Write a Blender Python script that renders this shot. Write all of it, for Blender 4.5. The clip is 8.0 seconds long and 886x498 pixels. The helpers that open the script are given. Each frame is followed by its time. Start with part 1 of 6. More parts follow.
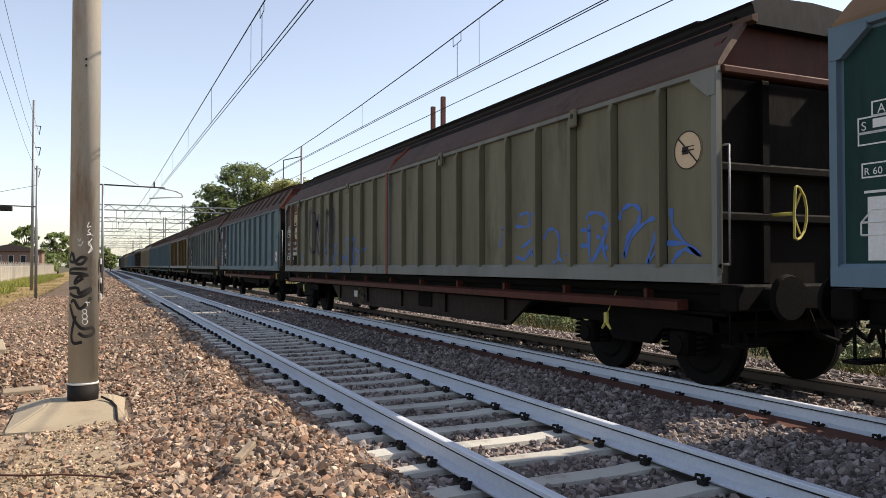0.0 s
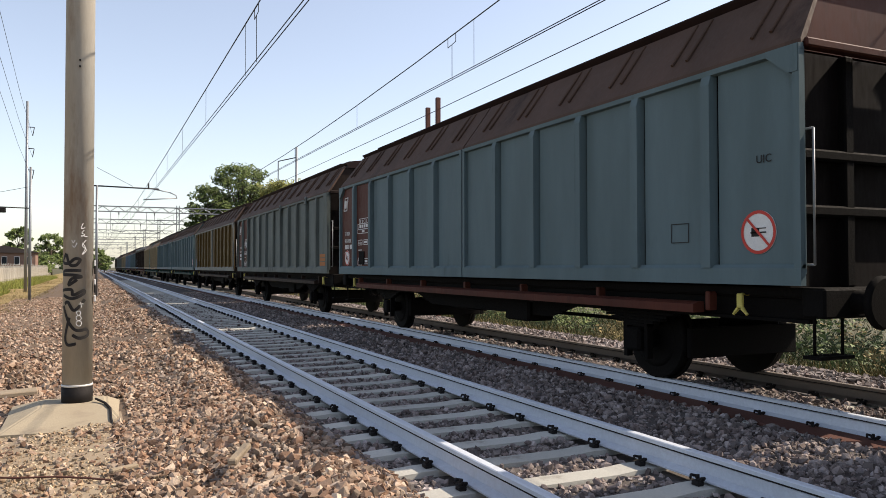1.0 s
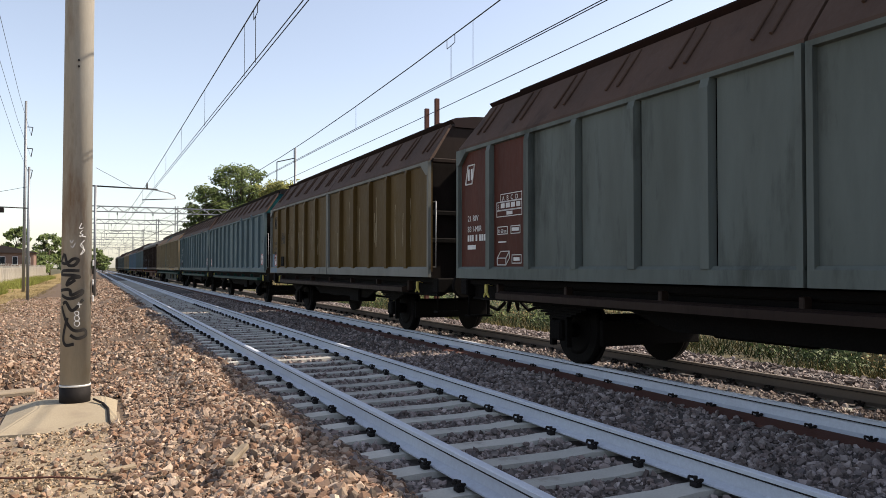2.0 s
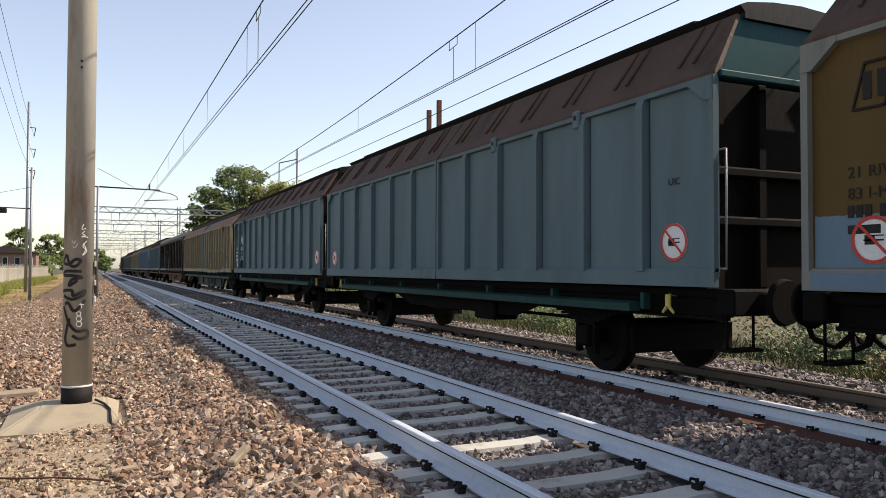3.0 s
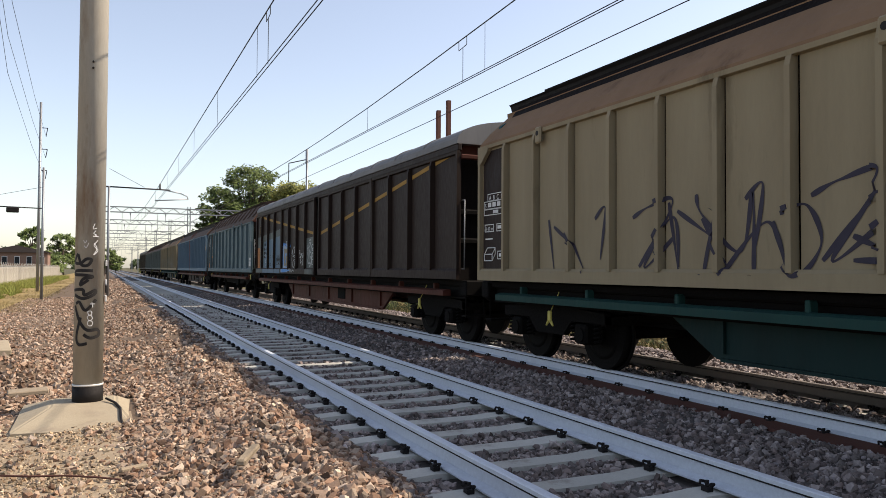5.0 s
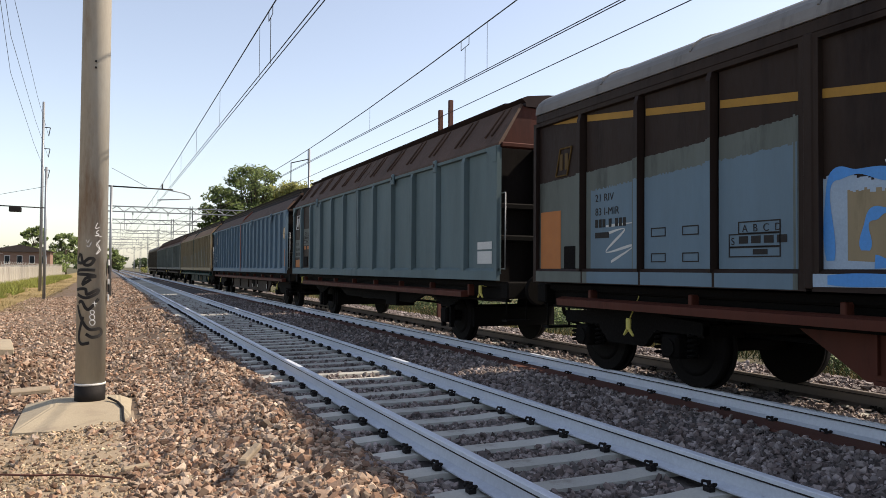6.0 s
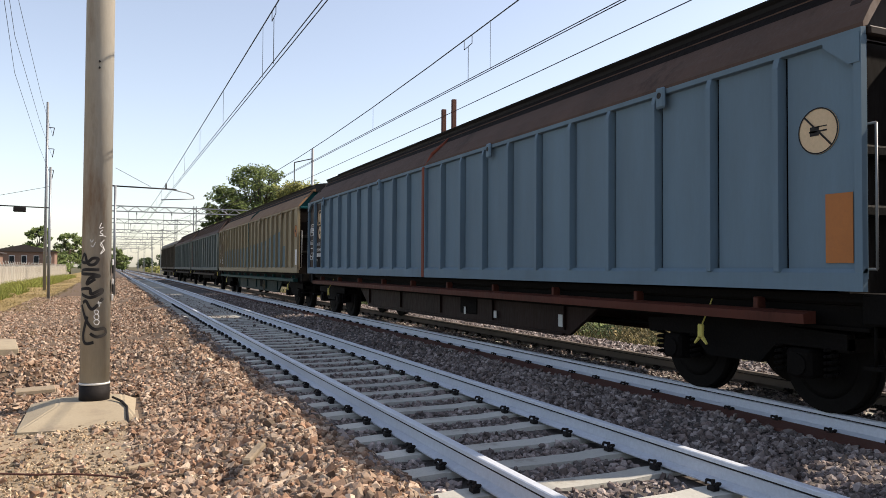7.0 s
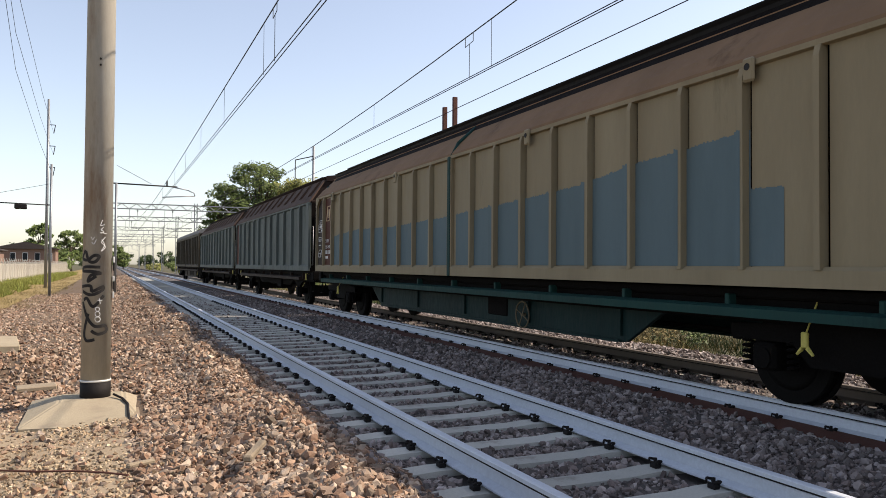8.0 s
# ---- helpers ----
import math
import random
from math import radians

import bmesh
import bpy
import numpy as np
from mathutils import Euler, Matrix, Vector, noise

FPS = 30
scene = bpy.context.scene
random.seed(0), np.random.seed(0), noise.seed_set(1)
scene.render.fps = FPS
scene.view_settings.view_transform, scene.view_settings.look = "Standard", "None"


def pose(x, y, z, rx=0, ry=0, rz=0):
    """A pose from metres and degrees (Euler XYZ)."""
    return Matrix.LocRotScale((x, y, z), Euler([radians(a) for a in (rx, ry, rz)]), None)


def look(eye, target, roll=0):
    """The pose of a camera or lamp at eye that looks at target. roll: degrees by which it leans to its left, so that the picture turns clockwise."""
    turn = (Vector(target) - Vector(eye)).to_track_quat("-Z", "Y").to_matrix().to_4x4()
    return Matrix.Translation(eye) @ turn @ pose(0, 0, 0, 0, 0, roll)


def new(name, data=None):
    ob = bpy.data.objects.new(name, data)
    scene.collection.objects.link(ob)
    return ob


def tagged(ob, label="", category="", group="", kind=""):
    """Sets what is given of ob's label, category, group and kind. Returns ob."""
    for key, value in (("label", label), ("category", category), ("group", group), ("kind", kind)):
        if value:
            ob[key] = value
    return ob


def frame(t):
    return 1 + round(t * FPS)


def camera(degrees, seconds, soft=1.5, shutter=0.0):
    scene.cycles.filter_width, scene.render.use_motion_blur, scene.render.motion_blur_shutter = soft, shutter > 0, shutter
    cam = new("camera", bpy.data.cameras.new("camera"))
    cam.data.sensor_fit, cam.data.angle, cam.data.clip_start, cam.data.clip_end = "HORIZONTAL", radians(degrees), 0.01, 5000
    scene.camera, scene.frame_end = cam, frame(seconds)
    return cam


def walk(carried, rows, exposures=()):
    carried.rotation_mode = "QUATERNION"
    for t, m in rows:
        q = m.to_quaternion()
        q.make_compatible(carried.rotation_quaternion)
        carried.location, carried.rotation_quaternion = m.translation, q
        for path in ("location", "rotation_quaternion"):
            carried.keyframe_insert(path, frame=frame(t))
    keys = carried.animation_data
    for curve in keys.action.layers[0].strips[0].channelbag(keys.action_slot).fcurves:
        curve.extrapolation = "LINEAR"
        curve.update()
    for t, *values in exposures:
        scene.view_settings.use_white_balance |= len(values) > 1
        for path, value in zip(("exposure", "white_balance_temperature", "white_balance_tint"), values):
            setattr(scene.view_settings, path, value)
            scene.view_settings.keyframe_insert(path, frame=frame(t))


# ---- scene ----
# camera
cam = camera(60.56, 8.0, 0.55)
walk(cam, [
    (0.0, look((0, 0, 1.307), (4.1360, 9.1019, 1.5292), 0.012)),
    (0.5, look((0, 0, 1.307), (4.1710, 9.0859, 1.5312), -0.073)),
    (1.0, look((0, 0, 1.307), (4.1951, 9.0745, 1.5419), -0.074)),
    (1.5, look((0, 0, 1.307), (4.2097, 9.0676, 1.5477), 0.006)),
    (3.0, look((0, 0, 1.307), (4.1893, 9.0763, 1.5745), 0.204)),
    (3.5, look((0, 0, 1.307), (4.1714, 9.0843, 1.5794), 0.297)),
    (4.0, look((0, 0, 1.307), (4.1406, 9.0982, 1.5854), 0.303)),
    (4.5, look((0, 0, 1.307), (4.1042, 9.1149, 1.5813), 0.303)),
    (6.0, look((0, 0, 1.307), (4.0552, 9.1370, 1.5742), 0.398)),
    (6.5, look((0, 0, 1.307), (4.0405, 9.1437, 1.5680), 0.366)),
    (7.0, look((0, 0, 1.307), (4.0145, 9.1552, 1.5644), 0.317)),
    (7.5, look((0, 0, 1.307), (4.0033, 9.1604, 1.5558), 0.331)),
    (8.0, look((0, 0, 1.307), (4.0050, 9.1601, 1.5350), 0.403)),
], [(0.0, 0.68, 6800, 14), (8.0, 0.68, 6800, 14)])

# light
SUN_EL, SUN_AZ = radians(42.4), radians(101)      # azimuth from +y towards +x
world = bpy.data.worlds.new("sky")
scene.world = world
world.use_nodes = True
wn = world.node_tree.nodes
sky = wn.new("ShaderNodeTexSky")
sky.sky_type, sky.sun_disc = "NISHITA", False
sky.sun_elevation, sky.sun_rotation = SUN_EL, SUN_AZ
sky.air_density, sky.dust_density, sky.ozone_density = 1.0, 0.9, 1.3
wn["Background"].inputs["Strength"].default_value = 0.137
pale = wn.new("ShaderNodeHueSaturation")
pale.inputs["Saturation"].default_value = 0.74
world.node_tree.links.new(sky.outputs[0], pale.inputs["Color"])
world.node_tree.links.new(pale.outputs[0], wn["Background"].inputs["Color"])
sun = new("sun", bpy.data.lights.new("sun", "SUN"))
sun.data.energy, sun.data.angle, sun.data.color = 4.2, radians(0.55), (1.0, 0.91, 0.77)
sun.matrix_world = look((40 * math.sin(SUN_AZ) * math.cos(SUN_EL), 40 * math.cos(SUN_AZ) * math.cos(SUN_EL), 40 * math.sin(SUN_EL)), (0, 0, 0))


# materials
def material(name, colour, rough=0.7, metal=0.0, second=None, scale=3.0, amount=0.5, bump=0.2, fine=40.0,
             stretch=(1, 1, 1), island=0.0, vary=0.0, dirt=None, dirt_scale=1.2, dirt_at=0.55, spec=0.25, grain=0.35):
    """Two colours mixed by noise, dirt in patches, relief from fine noise; island or vary shift the value per piece or per object."""
    m = bpy.data.materials.new(name)
    m.use_nodes = True
    nt = m.node_tree
    n, l = nt.nodes, nt.links
    b = n["Principled BSDF"]
    b.inputs["Roughness"].default_value, b.inputs["Metallic"].default_value = rough, metal
    b.inputs["Specular IOR Level"].default_value = spec
    co = n.new("ShaderNodeTexCoord")
    mp = n.new("ShaderNodeMapping")
    mp.inputs["Scale"].default_value = stretch
    l.new(co.outputs["Object"], mp.inputs["Vector"])

    def noise_tex(s, detail=6.0, r=0.6):
        t = n.new("ShaderNodeTexNoise")
        t.inputs["Scale"].default_value, t.inputs["Detail"].default_value, t.inputs["Roughness"].default_value = s, detail, r
        l.new(mp.outputs["Vector"], t.inputs["Vector"])
        return t

    def mix(kind, fac, a, c):
        x = n.new("ShaderNodeMix")
        x.data_type, x.blend_type = "RGBA", kind
        for sock, v in ((x.inputs["Factor"], fac), (x.inputs["A"], a), (x.inputs["B"], c)):
            if isinstance(v, bpy.types.NodeSocket):
                l.new(v, sock)
            else:
                sock.default_value = v if isinstance(v, float) else (*v, 1)
        return x.outputs["Result"]

    def ramp(sock, lo, hi, a=0.0, c=1.0):
        r = n.new("ShaderNodeMapRange")
        r.inputs["From Min"].default_value, r.inputs["From Max"].default_value = lo, hi
        r.inputs["To Min"].default_value, r.inputs["To Max"].default_value = a, c
        l.new(sock, r.inputs["Value"])
        return r.outputs["Result"]

    second = second or tuple(c * 0.6 for c in colour)
    big = noise_tex(scale)
    col = mix("MIX", ramp(big.outputs["Fac"], 0.5 - 0.25, 0.5 + 0.25, 0.0, amount), colour, second)
    small = noise_tex(fine, 4.0, 0.7)
    col = mix("MULTIPLY", grain, col, mix("MIX", ramp(small.outputs["Fac"], 0.3, 0.7), (0.55, 0.55, 0.55), (1.0, 1.0, 1.0)))
    if dirt:
        patch = noise_tex(dirt_scale, 8.0, 0.7)
        col = mix("MIX", ramp(patch.outputs["Fac"], dirt_at, dirt_at + 0.16, 0.0, 0.85), col, dirt)
    if island or vary:
        src = n.new("ShaderNodeNewGeometry").outputs["Random Per Island"] if island else n.new("ShaderNodeObjectInfo").outputs["Random"]
        k = island or vary
        if island:
            other = n.new("ShaderNodeMath")
            other.operation = "FRACT"
            times = n.new("ShaderNodeMath")
            times.operation = "MULTIPLY"
            times.inputs[1].default_value = 37.31
            l.new(src, times.inputs[0])
            l.new(times.outputs[0], other.inputs[0])
            col = mix("MIX", ramp(other.outputs[0], 0.2, 0.8, 0.0, 0.85), col, second)
        hsv = n.new("ShaderNodeHueSaturation")
        l.new(ramp(src, 0, 1, 1 - k, 1 + k), hsv.inputs["Value"])
        l.new(col, hsv.inputs["Color"])
        col = hsv.outputs["Color"]
    l.new(col, b.inputs["Base Color"])
    rr = ramp(small.outputs["Fac"], 0.3, 0.7, max(rough - 0.12, 0.02), min(rough + 0.12, 1))
    l.new(rr, b.inputs["Roughness"])
    if bump:
        bp = n.new("ShaderNodeBump")
        bp.inputs["Strength"].default_value, bp.inputs["Distance"].default_value = bump, 0.01
        l.new(small.outputs["Fac"], bp.inputs["Height"])
        l.new(bp.outputs["Normal"], b.inputs["Normal"])
    return m


M = {}
M["ground"] = material("sandy_ground", (0.36, 0.28, 0.19), 0.95, second=(0.25, 0.185, 0.12), scale=0.9, fine=18, bump=0.8, dirt=(0.36, 0.31, 0.22), dirt_scale=0.35)
M["scrub"] = material("scrubby_earth", (0.10, 0.085, 0.045), 0.95, second=(0.055, 0.065, 0.025), scale=0.8, fine=15, bump=0.9, dirt=(0.17, 0.13, 0.075), dirt_scale=0.5)
M["turf"] = material("ochre_turf", (0.30, 0.21, 0.085), 0.95, second=(0.22, 0.17, 0.06), scale=0.35, fine=15, bump=0.9, dirt=(0.30, 0.23, 0.15), dirt_scale=0.5)
# brown bed kept dark to paint shadow into the gaps between stones
M["gravel"] = material("brown_gravel_bed", (0.15, 0.105, 0.07), 0.95, second=(0.09, 0.06, 0.04), scale=2.5, fine=22, bump=1.0)
M["bed"] = material("ballast_bed", (0.11, 0.095, 0.085), 0.95, second=(0.07, 0.06, 0.055), scale=2.5, fine=22, bump=1.0)
M["stone_warm"] = material("brown_ballast_stone", (0.44, 0.35, 0.265), 0.9, second=(0.195, 0.108, 0.066), scale=1.2, fine=60, bump=0.4, island=0.6, dirt=(0.33, 0.285, 0.275), dirt_scale=9, dirt_at=0.56)
# darker, greyer copy of the brown stone, with the train's shadow in its colour
M["stone_shade_grey"] = material("grey_ballast_stone", (0.37, 0.32, 0.295), 0.9, second=(0.14, 0.105, 0.092), scale=1.2, fine=60, bump=0.4, island=0.55, dirt=(0.27, 0.25, 0.265), dirt_scale=9, dirt_at=0.56)
M["grit"] = material("pale_stone_chips", (0.52, 0.43, 0.30), 0.9, second=(0.26, 0.17, 0.10), scale=1.2, fine=60, bump=0.3, island=0.6)
M["sleeper"] = material("concrete_sleeper", (0.50, 0.49, 0.44), 0.9, second=(0.38, 0.36, 0.31), scale=2.0, fine=50, bump=0.3, vary=0.14, dirt=(0.2, 0.17, 0.14), dirt_scale=2.2, dirt_at=0.6)
M["concrete"] = material("weathered_concrete", (0.40, 0.335, 0.235), 0.9, second=(0.29, 0.235, 0.16), scale=2.5, fine=45, bump=0.4, dirt=(0.24, 0.19, 0.14), dirt_scale=2.0)
M["mast"] = material("grey_painted_mast", (0.36, 0.35, 0.31), 0.75, second=(0.30, 0.215, 0.125), scale=2.4, fine=30, bump=0.15, stretch=(1, 1, 0.22), dirt=(0.17, 0.10, 0.055), dirt_scale=1.9, dirt_at=0.56)
M["rail_side"] = material("white_painted_rail_web", (0.58, 0.62, 0.68), 0.5, second=(0.47, 0.49, 0.53), scale=2, fine=30, bump=0.1)
M["rail_rust"] = material("rusted_rail_web", (0.17, 0.14, 0.115), 0.8, second=(0.11, 0.085, 0.07), scale=2, fine=30, bump=0.2)
M["rail_top"] = material("polished_rail_head", (0.62, 0.61, 0.6), 0.22, metal=1.0, second=(0.5, 0.49, 0.48), scale=4, fine=60, bump=0.03)
M["clip"] = material("dark_steel_clip", (0.03, 0.027, 0.026), 0.7, metal=0.4, bump=0.2, spec=0.1)
M["steel"] = material("galvanised_steel", (0.3, 0.31, 0.32), 0.5, metal=0.6, bump=0.1)
M["wire"] = material("dark_wire", (0.05, 0.05, 0.05), 0.6, metal=0.5, bump=0)
M["rust"] = material("rust_brown_steel", (0.12, 0.05, 0.035), 0.8, second=(0.08, 0.035, 0.028), bump=0.2)
# grimy steel, darkened further: shade under and between the wagons is in the colour
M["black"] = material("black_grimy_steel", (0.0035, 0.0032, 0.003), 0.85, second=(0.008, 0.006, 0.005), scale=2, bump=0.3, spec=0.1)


def part(name, bm, mat, parent=None, label=""):
    """Links a bmesh as one mesh object, under a parent when one is given."""
    me = bpy.data.meshes.new(name)
    bm.to_mesh(me)
    bm.free()
    mats = mat if isinstance(mat, (list, tuple)) else [mat]
    for m in mats:
        me.materials.append(m)
    ob = new(name, me)
    if parent:
        ob.parent = parent
    if label:
        ob["label"] = label
    return ob


def box(bm, x0, x1, y0, y1, z0, z1, bevel=0.0, mi=0):
    r = bmesh.ops.create_cube(bm, size=1)
    v = r["verts"]
    for p in v:
        p.co = Vector(((x0 + x1) / 2 + p.co.x * (x1 - x0), (y0 + y1) / 2 + p.co.y * (y1 - y0), (z0 + z1) / 2 + p.co.z * (z1 - z0)))
    faces = list({f for p in v for f in p.link_faces})
    for f in faces:
        f.material_index = mi
    if bevel:
        bmesh.ops.bevel(bm, geom=list({e for f in faces for e in f.edges}), offset=bevel, segments=1, affect="EDGES")
    return v


def rod(bm, a, b, r, r2=None, seg=10, mi=0, caps=True):
    a, b = Vector(a), Vector(b)
    d = b - a
    res = bmesh.ops.create_cone(bm, cap_ends=caps, segments=seg, radius1=r, radius2=r if r2 is None else r2, depth=d.length,
                                matrix=Matrix.Translation((a + b) / 2) @ d.to_track_quat("Z", "Y").to_matrix().to_4x4())
    for f in {f for v in res["verts"] for f in v.link_faces}:
        f.material_index = mi
        f.smooth = seg > 7 and len(f.verts) == 4
    return res["verts"]


def path_rod(bm, pts, r, seg=8):
    for a, b in zip(pts, pts[1:]):
        rod(bm, a, b, r, seg=seg)


def extrude_profile(bm, prof, y0, y1, mi=0, closed=True, cap=True):
    """A profile in x, z drawn out along y."""
    a = [bm.verts.new((x, y0, z)) for x, z in prof]
    b = [bm.verts.new((x, y1, z)) for x, z in prof]
    n = len(prof)
    out = []
    for i in range(n if closed else n - 1):
        j = (i + 1) % n
        out.append(bm.faces.new((a[i], a[j], b[j], b[i])))
    if cap and closed:
        out.append(bm.faces.new(a[::-1]))
        out.append(bm.faces.new(b))
    for f in out:
        f.material_index = mi
    return out


def thing(name, label, category, group="", m=None, kind=""):
    ob = new(name)
    ob.empty_display_size = 0.2
    if m is not None:
        ob.matrix_world = m
    return tagged(ob, label, category, group, kind)


# plan: x across the tracks, y along them, rail tops at z = 0
GAUGE = 1.435
XA, XB = 3.145, 6.88            # track centres
S_REF = 0.6


def bed_height(x, y):
    """The ground's height: trackbed, ballast shoulder, the walkway beside it, banks."""
    pts = [(-200, -0.9), (-14, -0.8), (-9, -0.62), (-6, -0.42), (-2.5, -0.36), (-0.6, -0.33), (0.5, -0.25), (1.1, -0.17), (1.5, -0.105), (1.72, -0.13), (2.0, -0.225), (2.2, -0.235),
           (4.4, -0.235), (5.2, -0.205), (8.8, -0.2), (9.8, -0.26), (11.0, -0.45), (12.2, -0.75), (14, -0.8), (300, -0.8)]
    if -5 < x < 0.3 and 8 < y < 18:
        # a heap of rusty stone beside the mast
        return bed_height(x, 1000) + 0.3 * math.exp(-((x + 1.35) / 0.55) ** 2 - ((y - 12.9) / 1.1) ** 2)
    if 0.3 < x < 2.05 and -8 < y < 60:
        # the uneven crest of the shoulder
        x += 0.34 * noise.noise(Vector((y * 0.45, 1.7, 4.0))) * min(1, (x - 0.3) * 2)
        bump = 0.15 * noise.noise(Vector((x * 1.1, y * 0.6, 7.0))) * min(1, (x - 0.3) * 2) * min(1, (2.05 - x) * 3)
        return bed_height(min(x, 2.2), 1000) + bump
    for (xa, za), (xb, zb) in zip(pts, pts[1:]):
        if x <= xb:
            return za + (zb - za) * max(0, (x - xa)) / (xb - xa)
    return pts[-1][1]


def build_ground():
    xs = [-3000, -800, -200, -80, -40, -20, -14, -11, -9, -7, -6, -5, -4] + [-3 + i * 0.3 for i in range(44)] + [10.6, 12, 14, 20, 40, 100, 300, 900, 3000]
    ys = [-300, -60, -20, -8] + [-4 + 0.5 * i for i in range(60)] + [26 + 4 * i for i in range(30)] + [160, 220, 320, 500, 900, 2000, 4500]
    bm = bmesh.new()
    grid = []
    for y in ys:
        row = []
        for x in xs:
            z = bed_height(x, y)
            if abs(x) < 40 and y < 160:
                z += 0.035 * noise.noise(Vector((x * 0.9, y * 0.9, 3))) + (0.05 * noise.noise(Vector((x * 0.25, y * 0.25, 8))) if x < 1 else 0)
            row.append(bm.verts.new((x, y, z)))
        grid.append(row)
    for i in range(len(ys) - 1):
        for j in range(len(xs) - 1):
            f = bm.faces.new((grid[i][j], grid[i][j + 1], grid[i + 1][j + 1], grid[i + 1][j]))
            xm = (xs[j] + xs[j + 1]) / 2
            f.material_index = 1 if 1.6 < xm < 10.7 else 2 if xm > 10.7 or xm < -9 else 3 if xm < -2.9 and ys[i] > 22 else 4 if xm > 0.2 or (ys[i] > 8.6 and xm > -3) else 0
            f.smooth = True
    ob = part("ground", bm, [M["ground"], M["bed"], M["scrub"], M["turf"], M["gravel"]])
    tagged(ob, "dry sandy ground with trackbed running to the horizon", "ground", kind="structure")


def rail_profile(side):
    p = [(-0.075, -0.172), (0.075, -0.172), (0.075, -0.16), (0.012, -0.135), (0.009, -0.055), (0.036, -0.042), (0.0365, -0.031), (0.036, -0.006), (0.028, 0),
         (-0.028, 0), (-0.036, -0.006), (-0.0365, -0.031), (-0.036, -0.042), (-0.009, -0.055), (-0.012, -0.135), (-0.075, -0.16)]
    return p


def build_track(name, xc, y_first, label, rusty=False):
    tr = thing(name, label, "railway track", kind="structure")
    for s in (-1, 1):
        bm = bmesh.new()
        x = xc + s * (GAUGE / 2 + 0.036)
        fs = extrude_profile(bm, [(x + a, b) for a, b in rail_profile(s)], -60, 420)
        for f in fs:
            if f.normal.length and abs(f.calc_center_median().z) < 0.004:
                f.material_index = 1
            elif len(f.verts) == 4 and -0.0385 < f.calc_center_median().z < -0.0335:
                # lower head edge coloured dark for the grease and shadow beneath it
                f.material_index = 2
        bmesh.ops.recalc_face_normals(bm, faces=bm.faces[:])
        part("rail", bm, [M["rail_rust"] if rusty and s > 0 else M["rail_side"], M["rail_top"], M["clip"]], tr)
    if rusty:
        bm = bmesh.new()
        x = xc - GAUGE / 2 - 0.036
        extrude_profile(bm, [(x - 0.34, -0.24), (x - 0.32, -0.185), (x - 0.11, -0.155), (x - 0.078, -0.158), (x - 0.078, -0.23)], -60, 120)
        bmesh.ops.recalc_face_normals(bm, faces=bm.faces[:])
        part("rust_strip", bm, M["rust"], tr, "rust-stained strip along the rail foot")
    # sleepers: one mesh, with a raised seat under each rail
    bm = bmesh.new()
    prof = [(-1.15, -0.198), (-0.95, -0.188), (-0.55, -0.188), (-0.35, -0.202), (0.35, -0.202), (0.55, -0.188), (0.95, -0.188), (1.15, -0.198)]
    top_a = [bm.verts.new((x, -0.105, z)) for x, z in prof]
    top_b = [bm.verts.new((x, 0.105, z)) for x, z in prof]
    low_a = [bm.verts.new((x, -0.14, -0.4)) for x, z in prof]
    low_b = [bm.verts.new((x, 0.14, -0.4)) for x, z in prof]
    for i in range(len(prof) - 1):
        bm.faces.new((top_a[i], top_a[i + 1], top_b[i + 1], top_b[i]))
        bm.faces.new((low_a[i], low_a[i + 1], top_a[i + 1], top_a[i]))
        bm.faces.new((top_b[i], top_b[i + 1], low_b[i + 1], low_b[i]))
    bm.faces.new((low_a[0], top_a[0], top_b[0], low_b[0]))
    bm.faces.new((top_a[-1], low_a[-1], low_b[-1], top_b[-1]))
    me = bpy.data.meshes.new("sleeper")
    bmesh.ops.recalc_face_normals(bm, faces=bm.faces[:])
    bm.to_mesh(me)
    bm.free()
    me.materials.append(M["sleeper"])
    # fastener: a block with a bent spring clip
    bm = bmesh.new()
    box(bm, -0.035, 0.035, -0.05, 0.05, -0.19, -0.15, 0.008)
    for s in (-1, 1):
        path_rod(bm, [(-0.02, s * 0.025, -0.155), (-0.03, s * 0.06, -0.125), (0.015, s * 0.075, -0.115), (0.04, s * 0.05, -0.135)], 0.012, 6)
    rod(bm, (0, 0, -0.16), (0, 0, -0.1), 0.018, seg=6)
    clip = bpy.data.meshes.new("clip")
    bm.to_mesh(clip)
    bm.free()
    clip.materials.append(M["clip"])
    rng = random.Random(name)
    i0 = -40
    for i in range(i0, 150):
        y = y_first + i * S_REF
        sl = new("sleeper", me)
        sl.parent = tr
        sl.matrix_basis = pose(xc + rng.uniform(-0.012, 0.012), y + rng.uniform(-0.012, 0.012), rng.uniform(-0.006, 0.004), 0, 0, rng.uniform(-0.5, 0.5))
        if -16 < i < 46:
            for x in (-0.875, -0.63, 0.63, 0.875):
                c = new("rail_clip", clip)
                c.parent = sl
                c.matrix_basis = pose(x, 0, -0.03, 0, 0, 0 if x in (-0.63, 0.875) else 180) @ Matrix.Diagonal((0.8, 0.7, 0.84, 1))
    return tr


build_ground()
build_track("track_1", XA, 4.60, "straight railway track of steel rails on concrete sleepers")
build_track("track_2", XB, 4.93, "straight railway track under the passing train", True)


# ---- the freight train ----
def paint(name, colour, streak, dirt_at=0.56, rough=0.6):
    return material(name, colour, rough, second=streak, scale=1.6, amount=0.95, fine=26, bump=0.05, grain=0.16, stretch=(1, 1, 0.22), spec=0.12,
                    dirt=tuple(c * 0.5 for c in streak), dirt_scale=1.3, dirt_at=dirt_at - 0.03)


